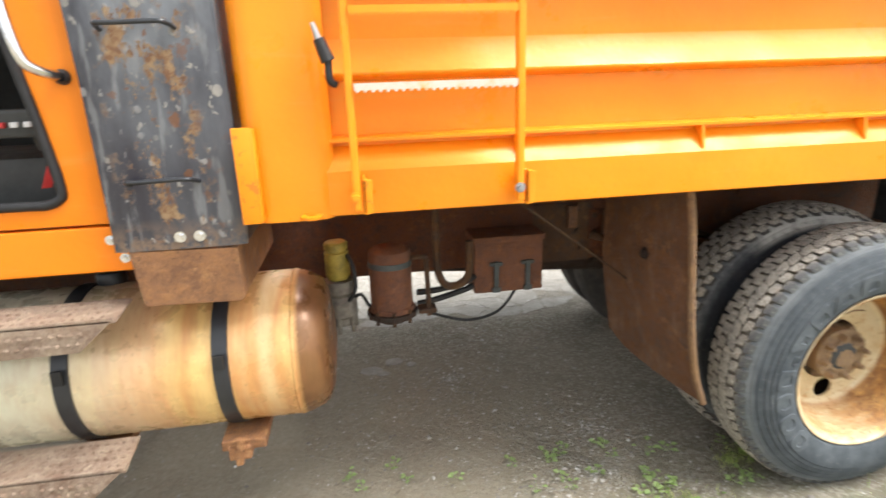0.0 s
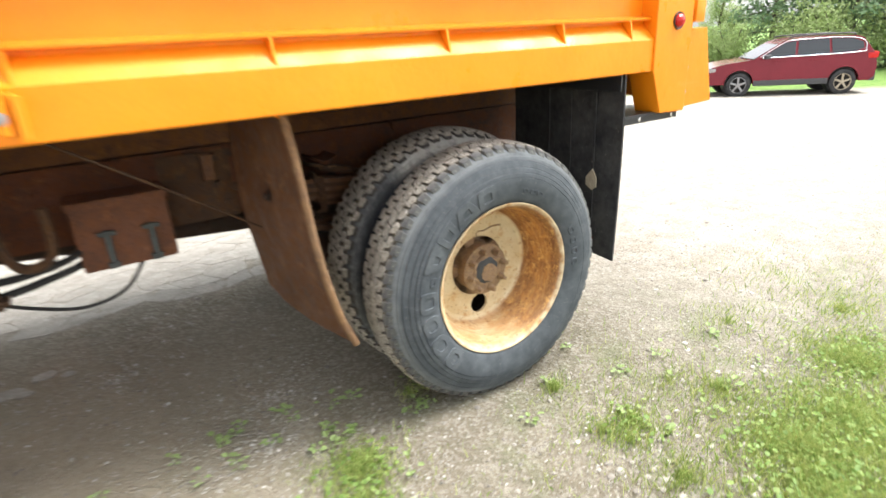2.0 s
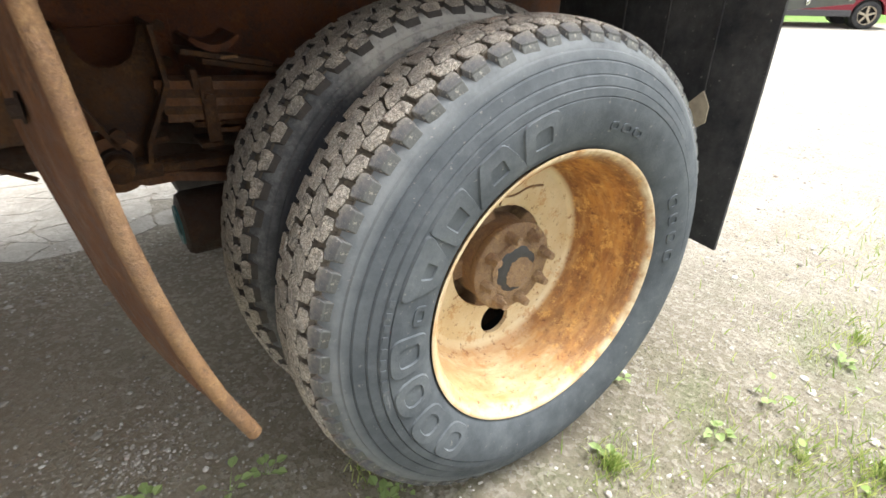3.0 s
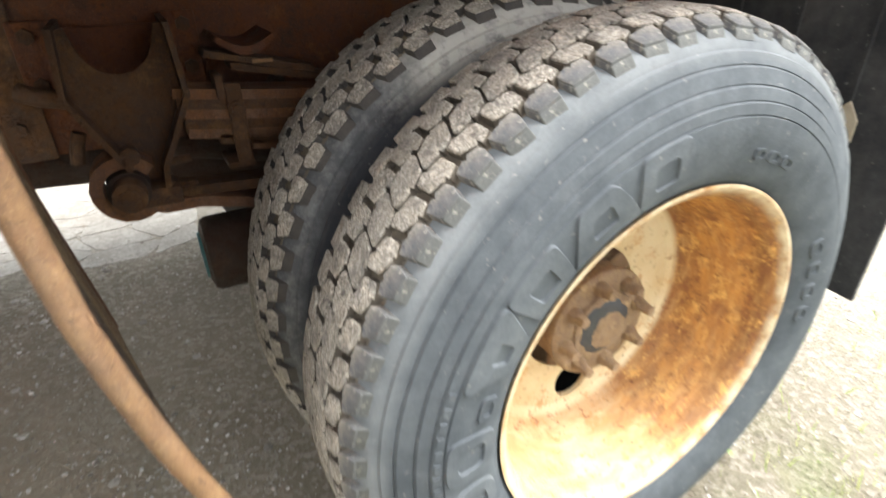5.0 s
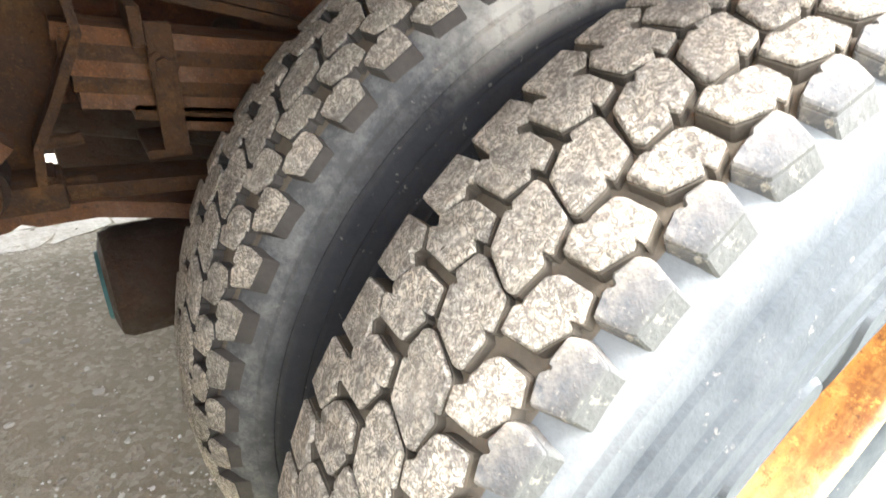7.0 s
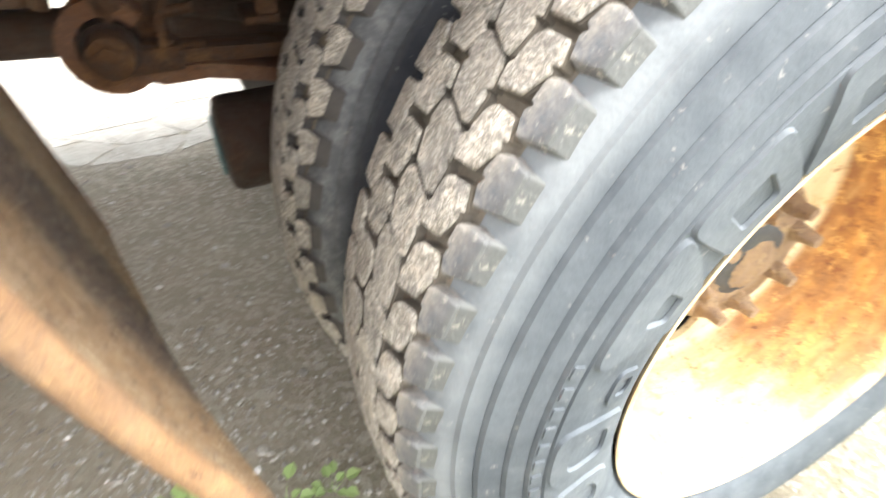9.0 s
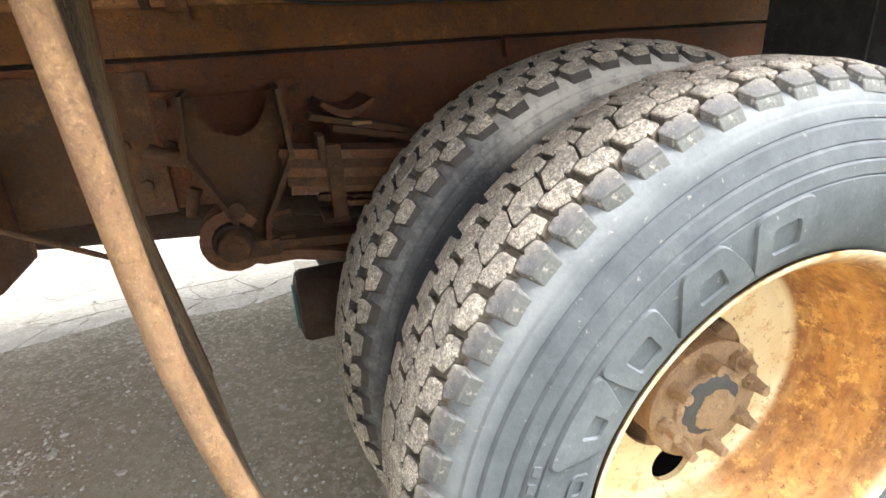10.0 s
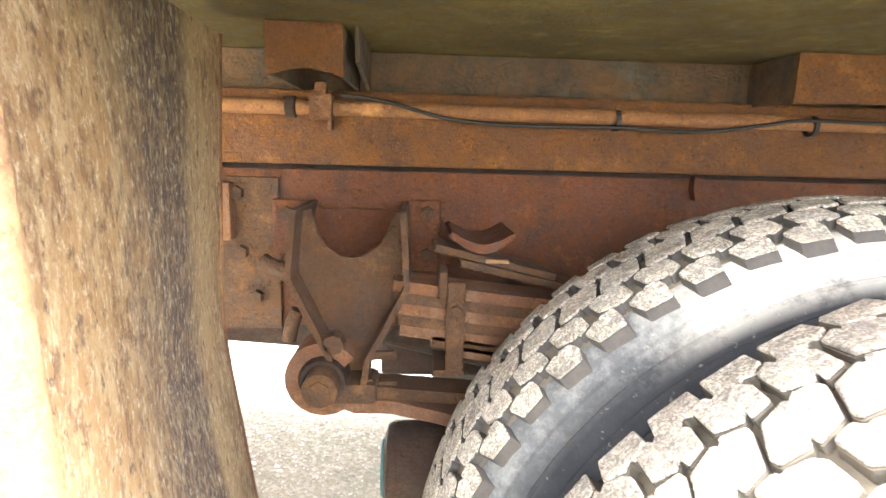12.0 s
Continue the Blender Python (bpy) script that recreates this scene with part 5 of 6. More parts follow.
    extrude_poly(helper, [(-0.53, 0.992), (-0.53, 1.006), (-0.30, 0.955), (-0.30, 0.942)], 0.665, 0.74, "y", 0.002)
    part("helper_leaf", helper, RUST, TRUCK)
    part("chip", box(B(), -0.49, -0.45, 0.661, 0.668, 1.0, 1.007, 0.002, Matrix.Rotation(radians(0), 4, "Y")), RUST_EDGE, TRUCK)
    # brake chamber low behind the wheel
    ch = lathe(B(), [(0.001, -0.630), (0.055, -0.632), (0.076, -0.626), (0.082, -0.614), (0.082, -0.40), (0.001, -0.40)], 36, False, "x", (0, 0.70, 0.590))
    chamber = part("brake_chamber", ch, RUST_DARK, TRUCK, "dark rusty brake chamber with traces of teal", smooth=35)
    part("chamber_ring", lathe(B(), [(0.030, -0.635), (0.050, -0.637), (0.052, -0.631), (0.030, -0.630)], 28, True, "x", (0, 0.70, 0.590)), TEAL, chamber, smooth=40)


build_spring()
for ob in TRUCK.children:
    if ob.name not in BEFORE and not ob.name.startswith(('floor', 'brake')):
        for o in (ob, *ob.children_recursive):
            o.data.transform(Matrix.Translation((0.022, 0, -0.020)))


# made-up dark pieces behind the springs, filling gaps that showed bright ground
part("torque_rod", cyl(B(), (-0.66, 0.87, 0.815), (-0.12, 0.87, 0.69), 0.045, seg=18), RUST_DARK, TRUCK, smooth=40)
part("rod_bracket", box(B(), -0.655, -0.25, 0.90, 0.98, 0.68, 0.86, 0.01), RUST_DARK, TRUCK)


# ---- things hung below the body, ahead of the wheels ----
def build_under():
    filt = B()
    lathe(filt, [(0.001, 1.088), (0.040, 1.086), (0.047, 1.078), (0.047, 1.056), (0.040, 1.052), (0.040, 1.046), (0.048, 1.042), (0.048, 0.95), (0.040, 0.93), (0.001, 0.928)], 28, False, "z", (-2.045, 0.5, 0))
    f = part("filter", filt, YELLOW, TRUCK, "faded yellow filter canister", smooth=35)
    head = B()
    lathe(head, [(0.001, 0.93), (0.060, 0.925), (0.064, 0.88), (0.05, 0.86), (0.066, 0.84), (0.068, 0.78), (0.05, 0.765), (0.048, 0.735), (0.001, 0.73)], 24, False, "z", (-2.045, 0.5, 0))
    box(head, -2.12, -2.0, 0.46, 0.56, 0.79, 0.835, 0.01)
    for k in range(6):
        a = radians(60 * k + 20)
        part("stud", cyl(B(), (-2.045 + 0.058 * math.cos(a), 0.5 + 0.058 * math.sin(a), 0.71), (-2.045 + 0.058 * math.cos(a), 0.5 + 0.058 * math.sin(a), 0.79), 0.010, seg=8), CAST, f)
    part("filter_head", head, CAST, f, "dirty cast metal drain head", smooth=35)
    can = B()
    lathe(can, [(0.001, 1.052), (0.055, 1.050), (0.083, 1.035), (0.087, 1.015), (0.087, 0.80), (0.092, 0.796), (0.092, 0.776), (0.07, 0.765), (0.001, 0.76)], 36, False, "z", (-1.835, 0.5, 0))
    c = part("air_dryer", can, RUST_CAN, TRUCK, "rusty cylindrical air dryer canister", smooth=35)
    part("dryer_strap", lathe(B(), [(0.0875, 0.97), (0.0895, 0.971), (0.0895, 0.994), (0.0875, 0.995)], 36, False, "z", (-1.835, 0.5, 0)), TEAL_DARK, c, smooth=40)
    base = B()
    lathe(base, [(0.092, 0.778), (0.105, 0.776), (0.105, 0.755), (0.075, 0.745), (0.06, 0.728), (0.001, 0.726)], 12, False, "z", (-1.835, 0.5, 0))
    for k in range(8):
        a = radians(45 * k)
        part("stud", cyl(B(), (-1.835 + 0.092 * math.cos(a), 0.5 + 0.092 * math.sin(a), 0.735), (-1.835 + 0.092 * math.cos(a), 0.5 + 0.092 * math.sin(a), 0.792), 0.009, seg=6), RUST, c)
    part("dryer_base", base, RUST_DARK, c)
    arm = B()
    tube(arm, [(-1.75, 0.47, 1.0), (-1.70, 0.46, 1.005), (-1.69, 0.46, 0.97), (-1.685, 0.46, 0.75)], 0.011, 8, 2)
    box(arm, -1.73, -1.655, 0.44, 0.50, 0.765, 0.785, 0.004)
    part("dryer_bracket", arm, RUST, c, smooth=40)
    part("hook_pipe", tube(B(), [(-1.642, 0.5, 1.30), (-1.642, 0.5, 1.05), (-1.638, 0.5, 0.93), (-1.61, 0.5, 0.865), (-1.56, 0.5, 0.855), (-1.515, 0.5, 0.885), (-1.503, 0.5, 0.95), (-1.503, 0.5, 1.045)], 0.0165, 12, 3), RUST, TRUCK, "bent rusty pipe hook", smooth=60)
    toolbox = B()
    box(toolbox, -1.452, -1.130, 0.65, 0.86, 0.745, 1.0, 0.010)
    t = part("battery_box", toolbox, RUST_CAN, TRUCK, "rusty steel battery box with two latches")
    part("lid", box(B(), -1.458, -1.124, 0.64, 0.87, 0.985, 1.012, 0.006), RUST_CAN, t)
    for x in (-1.352, -1.205):
        latch = B()
        box(latch, x - 0.011, x + 0.011, 0.632, 0.65, 0.75, 0.895, 0.003)
        box(latch, x - 0.030, x + 0.030, 0.636, 0.65, 0.875, 0.892, 0.003)
        box(latch, x - 0.020, x + 0.020, 0.630, 0.645, 0.752, 0.775, 0.003)
        part("latch", latch, TEAL_DARK, t)
    hoses = [
        [(-1.72, 0.62, 0.72), (-1.62, 0.64, 0.665), (-1.48, 0.65, 0.622), (-1.34, 0.65, 0.655), (-1.25, 0.66, 0.76)],
        [(-1.72, 0.60, 0.80), (-1.60, 0.62, 0.80), (-1.45, 0.66, 0.83), (-1.30, 0.9, 0.90)],
        [(-1.72, 0.60, 0.745), (-1.58, 0.63, 0.76), (-1.42, 0.70, 0.79), (-1.25, 0.95, 0.86)],
        [(-2.02, 0.46, 0.83), (-1.98, 0.44, 0.90), (-1.985, 0.45, 1.0), (-2.02, 0.5, 1.05)],
        [(-2.0, 0.5, 0.83), (-1.96, 0.48, 0.86), (-1.93, 0.5, 0.80), (-1.90, 0.5, 0.77)],
    ]
    for i, h in enumerate(hoses):
        part("hose", tube(B(), h, (0.007, 0.014, 0.014, 0.008, 0.007)[i], 10, 3), BLACK_MATT, TRUCK, smooth=60)
    part("drive_shaft", cyl(B(), (-3.4, 1.22, 0.86), (-0.1, 1.22, 0.62), 0.05, seg=20), RUST_DARK, TRUCK, smooth=40)
    for x in (-1.0, -2.3):
        part("frame_cross_member", box(B(), x - 0.06, x + 0.06, 0.90, 1.56, 0.90, 1.10, 0.006), RUST_DARK, TRUCK)


TEAL_DARK = mat_plain("dull_green_grey_metal", (0.075, 0.085, 0.085, 1), 0.6, 0.2, 0.4)
build_under()


# ---- fuel tank, steps, exhaust shield and cab ----
def build_front():
    cy, cz, r = 0.315, 0.765, 0.268
    prof = [(0.001, -2.060), (0.10, -2.068), (0.19, -2.082), (0.222, -2.094), (0.246, -2.124), (0.261, -2.158), (r, -2.184), (r, -3.75), (0.001, -3.76)]
    tank = part("fuel_tank", lathe(B(), prof, 72, False, "x", (0, cy, cz)), TANK, TRUCK, "cylindrical metal fuel tank with brown stains and a darkened, shaded end", smooth=50)
    part("weld_seam", lathe(B(), [(r, -2.198), (r + 0.003, -2.193), (r, -2.188)], 72, False, "x", (0, cy, cz)), TANK, tank)
    for x in (-2.42, -2.896, -3.4):
        s = part("strap", lathe(B(), [(r + 0.001, x - 0.026), (r + 0.007, x - 0.024), (r + 0.007, x + 0.024), (r + 0.001, x + 0.026)], 72, False, "x", (0, cy, cz)), BLACK, tank, "black rubber-lined steel band", smooth=40)
        part("buckle", box(B(), x - 0.016, x + 0.016, cy - r - 0.014, cy - r - 0.004, cz + 0.05, cz + 0.10, 0.004), BLACK_MATT, s)
        foot = B()
        box(foot, x - 0.05, x + 0.10, 0.08, 0.30, 0.478, 0.515, 0.006)
        box(foot, x - 0.025, x + 0.05, 0.06, 0.12, 0.452, 0.50, 0.006)
        box(foot, x - 0.002, x + 0.022, 0.05, 0.075, 0.436, 0.50, 0.004)
        cyl(foot, (x + 0.02, 0.055, 0.50), (x + 0.02, 0.055, 0.54), 0.012, seg=8)
        part("strap_foot", foot, RUST_BOX, tank, "rusty cradle foot")
    cap = B()
    lathe(cap, [(0.001, 1.075), (0.045, 1.072), (0.05, 1.06), (0.05, 1.03)], 20, False, "z", (-2.83, 0.38, 0))
    part("filler_cap", cap, BLACK, tank, smooth=40)
    def step(z, x1, tilt):
        st = B()
        extrude_poly(st, [(-3.9, z), (x1, z + tilt), (x1 - 0.11, z - 0.085), (-3.9, z - 0.095)], -0.09, -0.083, "y", 0.002)
        extrude_poly(st, [(-3.9, -0.09), (x1, -0.09), (x1 - 0.02, 0.09), (-3.9, 0.09)], z - 0.004, z + 0.004, "z", 0.002)
        s = part("step", st, STEP, TRUCK, "rusty punched steel step")
        dots = B()
        for i in range(46):
            for j in range(4):
                x = -3.85 + i * 0.026
                if x < x1 - 0.03:
                    lathe(dots, [(0.007, z + 0.003), (0.005, z + 0.009), (0.0025, z + 0.009)], 6, False, "z", (x, -0.06 + 0.04 * j, 0))
        for i in range(46):
            for j in range(2):
                x = -3.85 + i * 0.026 + 0.013 * j
                if x < x1 - 0.09:
                    lathe(dots, [(0.007, -0.088), (0.005, -0.097), (0.0025, -0.097)], 6, False, "y", (x, 0, z - 0.03 - 0.03 * j))
        tagged(part("step_grip", dots, STEP, s), kind="stuff")
    step(1.062, -2.635, 0.012)
    step(0.572, -2.70, 0.012)
    # perforated heat shield of the stack, with two grab bars
    shield = B()
    sheet(shield, lambda u, v: (-2.636 + 0.366 * u + 0.004 * math.sin(v * 7), 0.01 * (2 * u - 1) ** 8 - 0.003, 1.236 + 1.15 * v), 16, 20, 0.008)
    box(shield, -2.636, -2.624, 0.0, 0.30, 1.24, 2.38, 0.004)
    box(shield, -2.282, -2.270, 0.0, 0.30, 1.24, 2.38, 0.004)
    sh = part("exhaust_shield", shield, SHIELD, TRUCK, "black exhaust shield with blistered paint and rust", smooth=40)
    for z in (1.842, 1.441):
        part("grab_bar", tube(B(), [(-2.555, 0.0, z - 0.012), (-2.553, -0.045, z), (-2.52, -0.05, z), (-2.42, -0.05, z + 0.002), (-2.388, -0.045, z), (-2.375, 0.0, z - 0.012)], 0.0065, 10, 2), BLACK, sh, smooth=60)
    for x in (-2.452, -2.398):
        part("bolt", bolt(B(), (x, -0.006, 1.272), (0, -1, 0), 0.011, 0.010), CHROME, sh)
    cover = B()
    extrude_poly(cover, [(-2.60, 1.236), (-2.585, 1.075), (-2.575, 1.066), (-2.312, 1.060), (-2.300, 1.070), (-2.300, 1.228)], -0.006, 0.62, "y", 0.004)
    part("exhaust_box", cover, RUST_BOX, TRUCK, "heavily rusted steel exhaust box")
    part("exhaust_stack", cyl(B(), (-2.45, 0.16, 1.24), (-2.45, 0.16, 2.6), 0.09, seg=24), RUST_DARK, TRUCK, smooth=40)
    # cab
    cab = B()
    yy = 0.055
    extrude_poly(cab, [(-4.4, 1.31), (-2.655, 1.31), (-2.645, 1.34), (-2.650, 2.5), (-2.86, 2.5), (-2.86, 2.25), (-2.80, 1.80), (-2.772, 1.60), (-2.752, 1.42), (-2.765, 1.385), (-2.80, 1.372), (-4.4, 1.375)], yy, yy + 0.05, "y", 0.006)
    c = part("cab", cab, ORANGE_CAB, TRUCK, "orange truck cab side with a dark window", smooth=30)
    part("cab_skirt", extrude_poly(B(), [(-4.4, 1.165), (-2.60, 1.165), (-2.60, 1.302), (-4.4, 1.302)], yy, yy + 0.05, "y", 0.006), ORANGE_CAB, c)
    part("cab_back", box(B(), -2.70, -2.66, 0.11, 2.3, 1.2, 2.6, 0.01), ORANGE, c)
    part("cab_roof", box(B(), -4.4, -2.66, 0.06, 2.3, 2.5, 2.56, 0.01), ORANGE, c)
    # unseen windowless walls, added to block the sky and keep the cab dark
    part("cab_far_side", box(B(), -4.4, -2.72, 2.22, 2.28, 1.2, 2.5, 0.01), CABIN, c)
    part("cab_front", box(B(), -4.46, -4.40, 0.06, 2.28, 1.2, 2.5, 0.01), CABIN, c)
    part("cab_lining", box(B(), -2.72, -2.705, 0.112, 2.2, 1.24, 2.5, 0.004), CABIN, c)
    part("cab_floor", box(B(), -4.4, -2.70, 0.11, 2.3, 1.2, 1.24, 0.01), CABIN, c)
    seal = [(-4.3, yy - 0.004, 1.378), (-3.2, yy - 0.004, 1.377), (-2.92, yy - 0.004, 1.3765), (-2.85, yy - 0.004, 1.376), (-2.81, yy - 0.004, 1.376), (-2.775, yy - 0.004, 1.39), (-2.762, yy - 0.004, 1.425), (-2.781, yy - 0.004, 1.60), (-2.81, yy - 0.004, 1.80), (-2.868, yy - 0.004, 2.24)]
    part("window_seal", tube(B(), seal, 0.014, 10, 2), BLACK_MATT, c, "black rubber window seal", smooth=60)
    part("seat", box(B(), -3.35, -2.82, 0.25, 0.75, 1.24, 1.50, 0.05), CABIN, c, smooth=40)
    part("seat_back", box(B(), -2.92, -2.80, 0.25, 0.75, 1.5, 2.05, 0.04), CABIN, c, smooth=40)
    part("seat_belt", sheet(B(), lambda u, v: (-2.850 + 0.022 * u + 0.03 * v, 0.125 + 0.01 * u, 1.415 + 0.07 * v), 1, 4, 0.004), RED_STRAP, c, "red seat belt end")
    part("panel", box(B(), -3.05, -2.76, 0.14, 0.20, 1.56, 1.64, 0.01), CABIN, c)
    for k in range(4):
        part("switch", box(B(), -2.93 + 0.035 * k, -2.91 + 0.035 * k, 0.128, 0.142, 1.59, 1.605, 0.002), RED_STRAP if k == 0 else WHITE_PRINT, c)
    part("grab_handle", tube(B(), [(-2.79, 0.0, 2.15), (-2.77, -0.015, 1.90), (-2.752, -0.015, 1.77), (-2.725, 0.01, 1.735), (-2.695, 0.055, 1.72)], 0.0145, 14, 3), CHROME, c, "chrome grab handle", smooth=60)
    part("handle_foot", lathe(B(), [(0.021, 0.055), (0.020, 0.044), (0.013, 0.036)], 20, False, "y", (-2.695, 0, 1.72)), GREASE, c, smooth=40)
    for x, z in ((-2.665, 1.262), (-2.635, 1.205)):
        part("bolt", bolt(B(), (x, yy, z), (0, -1, 0), 0.010, 0.010), CHROME, c)


build_front()


# ---- unseen parts on the truck's far side, added to close it against the light ----
def build_far_side():
    far = part("far_tank", cyl(B(), (-3.7, 2.06, 0.80), (-1.75, 2.06, 0.80), 0.265, seg=48), TANK, TRUCK, smooth=40)
    part("far_locker", box(B(), -1.62, -1.0, 1.85, 2.34, 0.60, 1.2, 0.015), RUST, TRUCK)
    part("far_mudguard", sheet(B(), lambda u, v: (-0.80 - 0.06 * u, 2.36 - 0.45 * u, 0.50 + 0.8 * v), 6, 10, 0.006), RUST_PALE, TRUCK, smooth=40)
    part("far_mudflap", sheet(B(), lambda u, v: (0.67, 2.38 - 0.62 * u, 0.45 + 0.85 * v), 4, 6, 0.009), FLAP, TRUCK)


build_far_side()


# ---- parked car across the yard ----
def build_car(m):
    car = thing("station_wagon", "dark red station wagon with grey cladding parked on the gravel", "car", m=m)
    half, wb = 0.87, 2.745
    def arch(cx, r, n=12):
        return [(cx + r * math.cos(math.pi * k / n), 0.36 + r * math.sin(math.pi * k / n)) for k in range(n + 1)]
    low = [(-2.05 + 0.02, 0.42)] + [(p[0], p[1]) for p in arch(-wb / 2, 0.40)[::-1]] + [(p[0], p[1]) for p in arch(wb / 2, 0.40)[::-1]]
    side = [(-2.02, 0.36)] + arch(-wb / 2, 0.40)[::-1] + arch(wb / 2, 0.40)[::-1] + [(2.20, 0.36), (2.28, 0.52), (2.26, 0.70), (2.12, 0.86), (1.75, 0.95), (1.10, 1.03), (0.95, 1.04), (-1.0, 1.09), (-2.0, 1.10), (-2.16, 1.0), (-2.20, 0.75), (-2.18, 0.45)]
    bm = B()
    extrude_poly(bm, side, -half, half, "y")
    for v in bm.verts:
        t = max(0, (abs(v.co.x) - 1.5) / 0.8)
        v.co.y *= 1 - 0.16 * t * t
        if v.co.z > 0.9:
            v.co.y *= 0.95
    bmesh.ops.bevel(bm, geom=[e for e in bm.edges if e.is_manifold and e.calc_face_angle(0) > 0.9], offset=0.035, segments=3, affect="EDGES")
    body = part("body", bm, CAR_RED, car, smooth=35)
    top = [(1.02, 1.03), (0.25, 1.50), (-0.1, 1.575), (-0.9, 1.60), (-1.60, 1.575), (-1.80, 1.52), (-2.08, 1.10)]
    bm = B()
    rings = []
    for s, dz in ((-1, 0), (1, 0)):
        rings.append([bm.verts.new((x, s * (half - 0.05 - 0.36 * max(0, z - 1.05)), z)) for x, z in top])
    n = len(top)
    for i in range(n - 1):
        bm.faces.new((rings[0][i], rings[0][i + 1], rings[1][i + 1], rings[1][i]))
    bm.faces.new(rings[0])
    bm.faces.new(rings[1][::-1])
    bmesh.ops.bevel(bm, geom=[e for e in bm.edges if e.is_manifold and e.calc_face_angle(0) > 0.9], offset=0.03, segments=2, affect="EDGES")
    part("cabin", bm, CAR_RED, car, smooth=35)
    for s in (-1, 1):
        for pts in ([(0.82, 1.09), (0.22, 1.46), (-0.08, 1.51), (-0.06, 1.10)], [(-0.12, 1.10), (-0.14, 1.515), (-0.92, 1.53), (-0.95, 1.12)], [(-1.01, 1.125), (-0.98, 1.53), (-1.52, 1.505), (-1.78, 1.40), (-1.80, 1.24), (-1.60, 1.16)]):
            bm = B()
            lo = [bm.verts.new((x, s * (half - 0.046 - 0.36 * (z - 1.05)), z)) for x, z in pts]
            hi = [bm.verts.new((x, s * (half - 0.036 - 0.36 * (z - 1.05)), z)) for x, z in pts]
            k = len(pts)
            bm.faces.new(lo)
            bm.faces.new(hi[::-1])
            for i in range(k):
                bm.faces.new((lo[i], hi[i], hi[(i + 1) % k], lo[(i + 1) % k]))
            part("side_window", bm, CAR_GLASS, car)
        rail = [(0.85, 1.10), (0.22, 1.475), (-0.1, 1.53), (-0.95, 1.55), (-1.55, 1.525), (-1.82, 1.42), (-1.84, 1.23), (-1.6, 1.13), (0.8, 1.075)]
        part("window_trim", tube(B(), [(x, s * (half - 0.034 - 0.36 * (z - 1.05)), z) for x, z in rail], 0.012, 8, 2), CHROME, car, smooth=60)
        part("roof_rail", tube(B(), [(0.1, s * 0.60, 1.57), (-0.1, s * 0.60, 1.63), (-1.4, s * 0.60, 1.645), (-1.6, s * 0.60, 1.59)], 0.02, 8, 2), CAR_GREY, car, smooth=60)
        part("sill", box(B(), -0.98, 0.98, s * half - 0.03, s * half + 0.02, 0.30, 0.46, 0.02), CAR_GREY, car)
        part("mirror", box(B(), 0.62, 0.80, s * 0.90, s * 1.05, 1.05, 1.17, 0.04), CAR_GREY, car, smooth=40)
        part("headlamp", box(B(), 1.98, 2.20, s * 0.55, s * 0.78, 0.72, 0.86, 0.03), GREY_STEEL, car, smooth=40)
        part("tail_lamp", box(B(), -2.19, -1.92, s * 0.56, s * 0.80, 0.95, 1.13, 0.03), RED_LENS, car, smooth=40)
        for x in (-0.55, 0.40):
            part("door_handle", box(B(), x - 0.09, x + 0.09, s * 0.855, s * 0.885, 0.955, 0.985, 0.01), CAR_RED, car)
        for x in (-wb / 2, wb / 2):
            y = s * (half - 0.10)
            bm = lathe(B(), [(0.23, -0.11), (0.30, -0.112), (0.335, -0.09), (0.34, 0), (0.335, 0.09), (0.30, 0.112), (0.23, 0.11)], 40, True, "y", (x, y, 0.34))
            w = part("tyre", bm, FLAP, car, smooth=40)
            spk = B()
            lathe(spk, [(0.235, s * 0.10), (0.215, s * 0.105), (0.205, s * 0.05)], 40, False, "y", (x, y, 0.34))
            for k in range(5):
                box(spk, -0.028, 0.028, s * 0.07 - 0.012, s * 0.07 + 0.02, 0.02, 0.22, 0.008, Matrix.Translation((x, y, 0.34)) @ Matrix.Rotation(radians(72 * k), 4, "Y"))
            cyl(spk, (x, y + s * 0.05, 0.34), (x, y + s * 0.10, 0.34), 0.05, seg=16)
            part("alloy_rim", spk, GREY_STEEL if x > 0 else TAG, w, smooth=30)
            part("wheel_well", cyl(B(), (x, y - s * 0.30, 0.37), (x, y - s * 0.02, 0.37), 0.385, seg=32), BLACK_MATT, car)
            part("arch_trim", tube(B(), [(x + 0.41 * math.cos(math.pi * k / 10), s * (half - 0.005), 0.36 + 0.41 * math.sin(math.pi * k / 10)) for k in range(11)], 0.018, 8, 1), CAR_RED, car, smooth=60)
    part("front_bumper", box(B(), 2.02, 2.27, -0.74, 0.74, 0.30, 0.52, 0.04), CAR_GREY, car, smooth=40)
    part("rear_bumper", box(B(), -2.22, -2.0, -0.76, 0.76, 0.34, 0.60, 0.04), CAR_GREY, car, smooth=40)
    part("windscreen", sheet(B(), lambda u, v: (1.0 - 0.74 * v, (u - 0.5) * (1.50 - 0.28 * v), 1.055 + 0.43 * v), 4, 4, 0.01), CAR_GLASS, car)
    return car


fa, ra = Vector((15.64, 8.47, -0.56)), Vector((17.79, 6.34, -0.56))
mid, ahead = (fa + ra) / 2, (fa - ra).normalized()
cz_ = ground_z(mid.x, mid.y)
build_car(Matrix.Translation((mid.x, mid.y, cz_ + 0.005)) @ Matrix.Rotation(math.atan2(ahead.y, ahead.x), 4, "Z"))


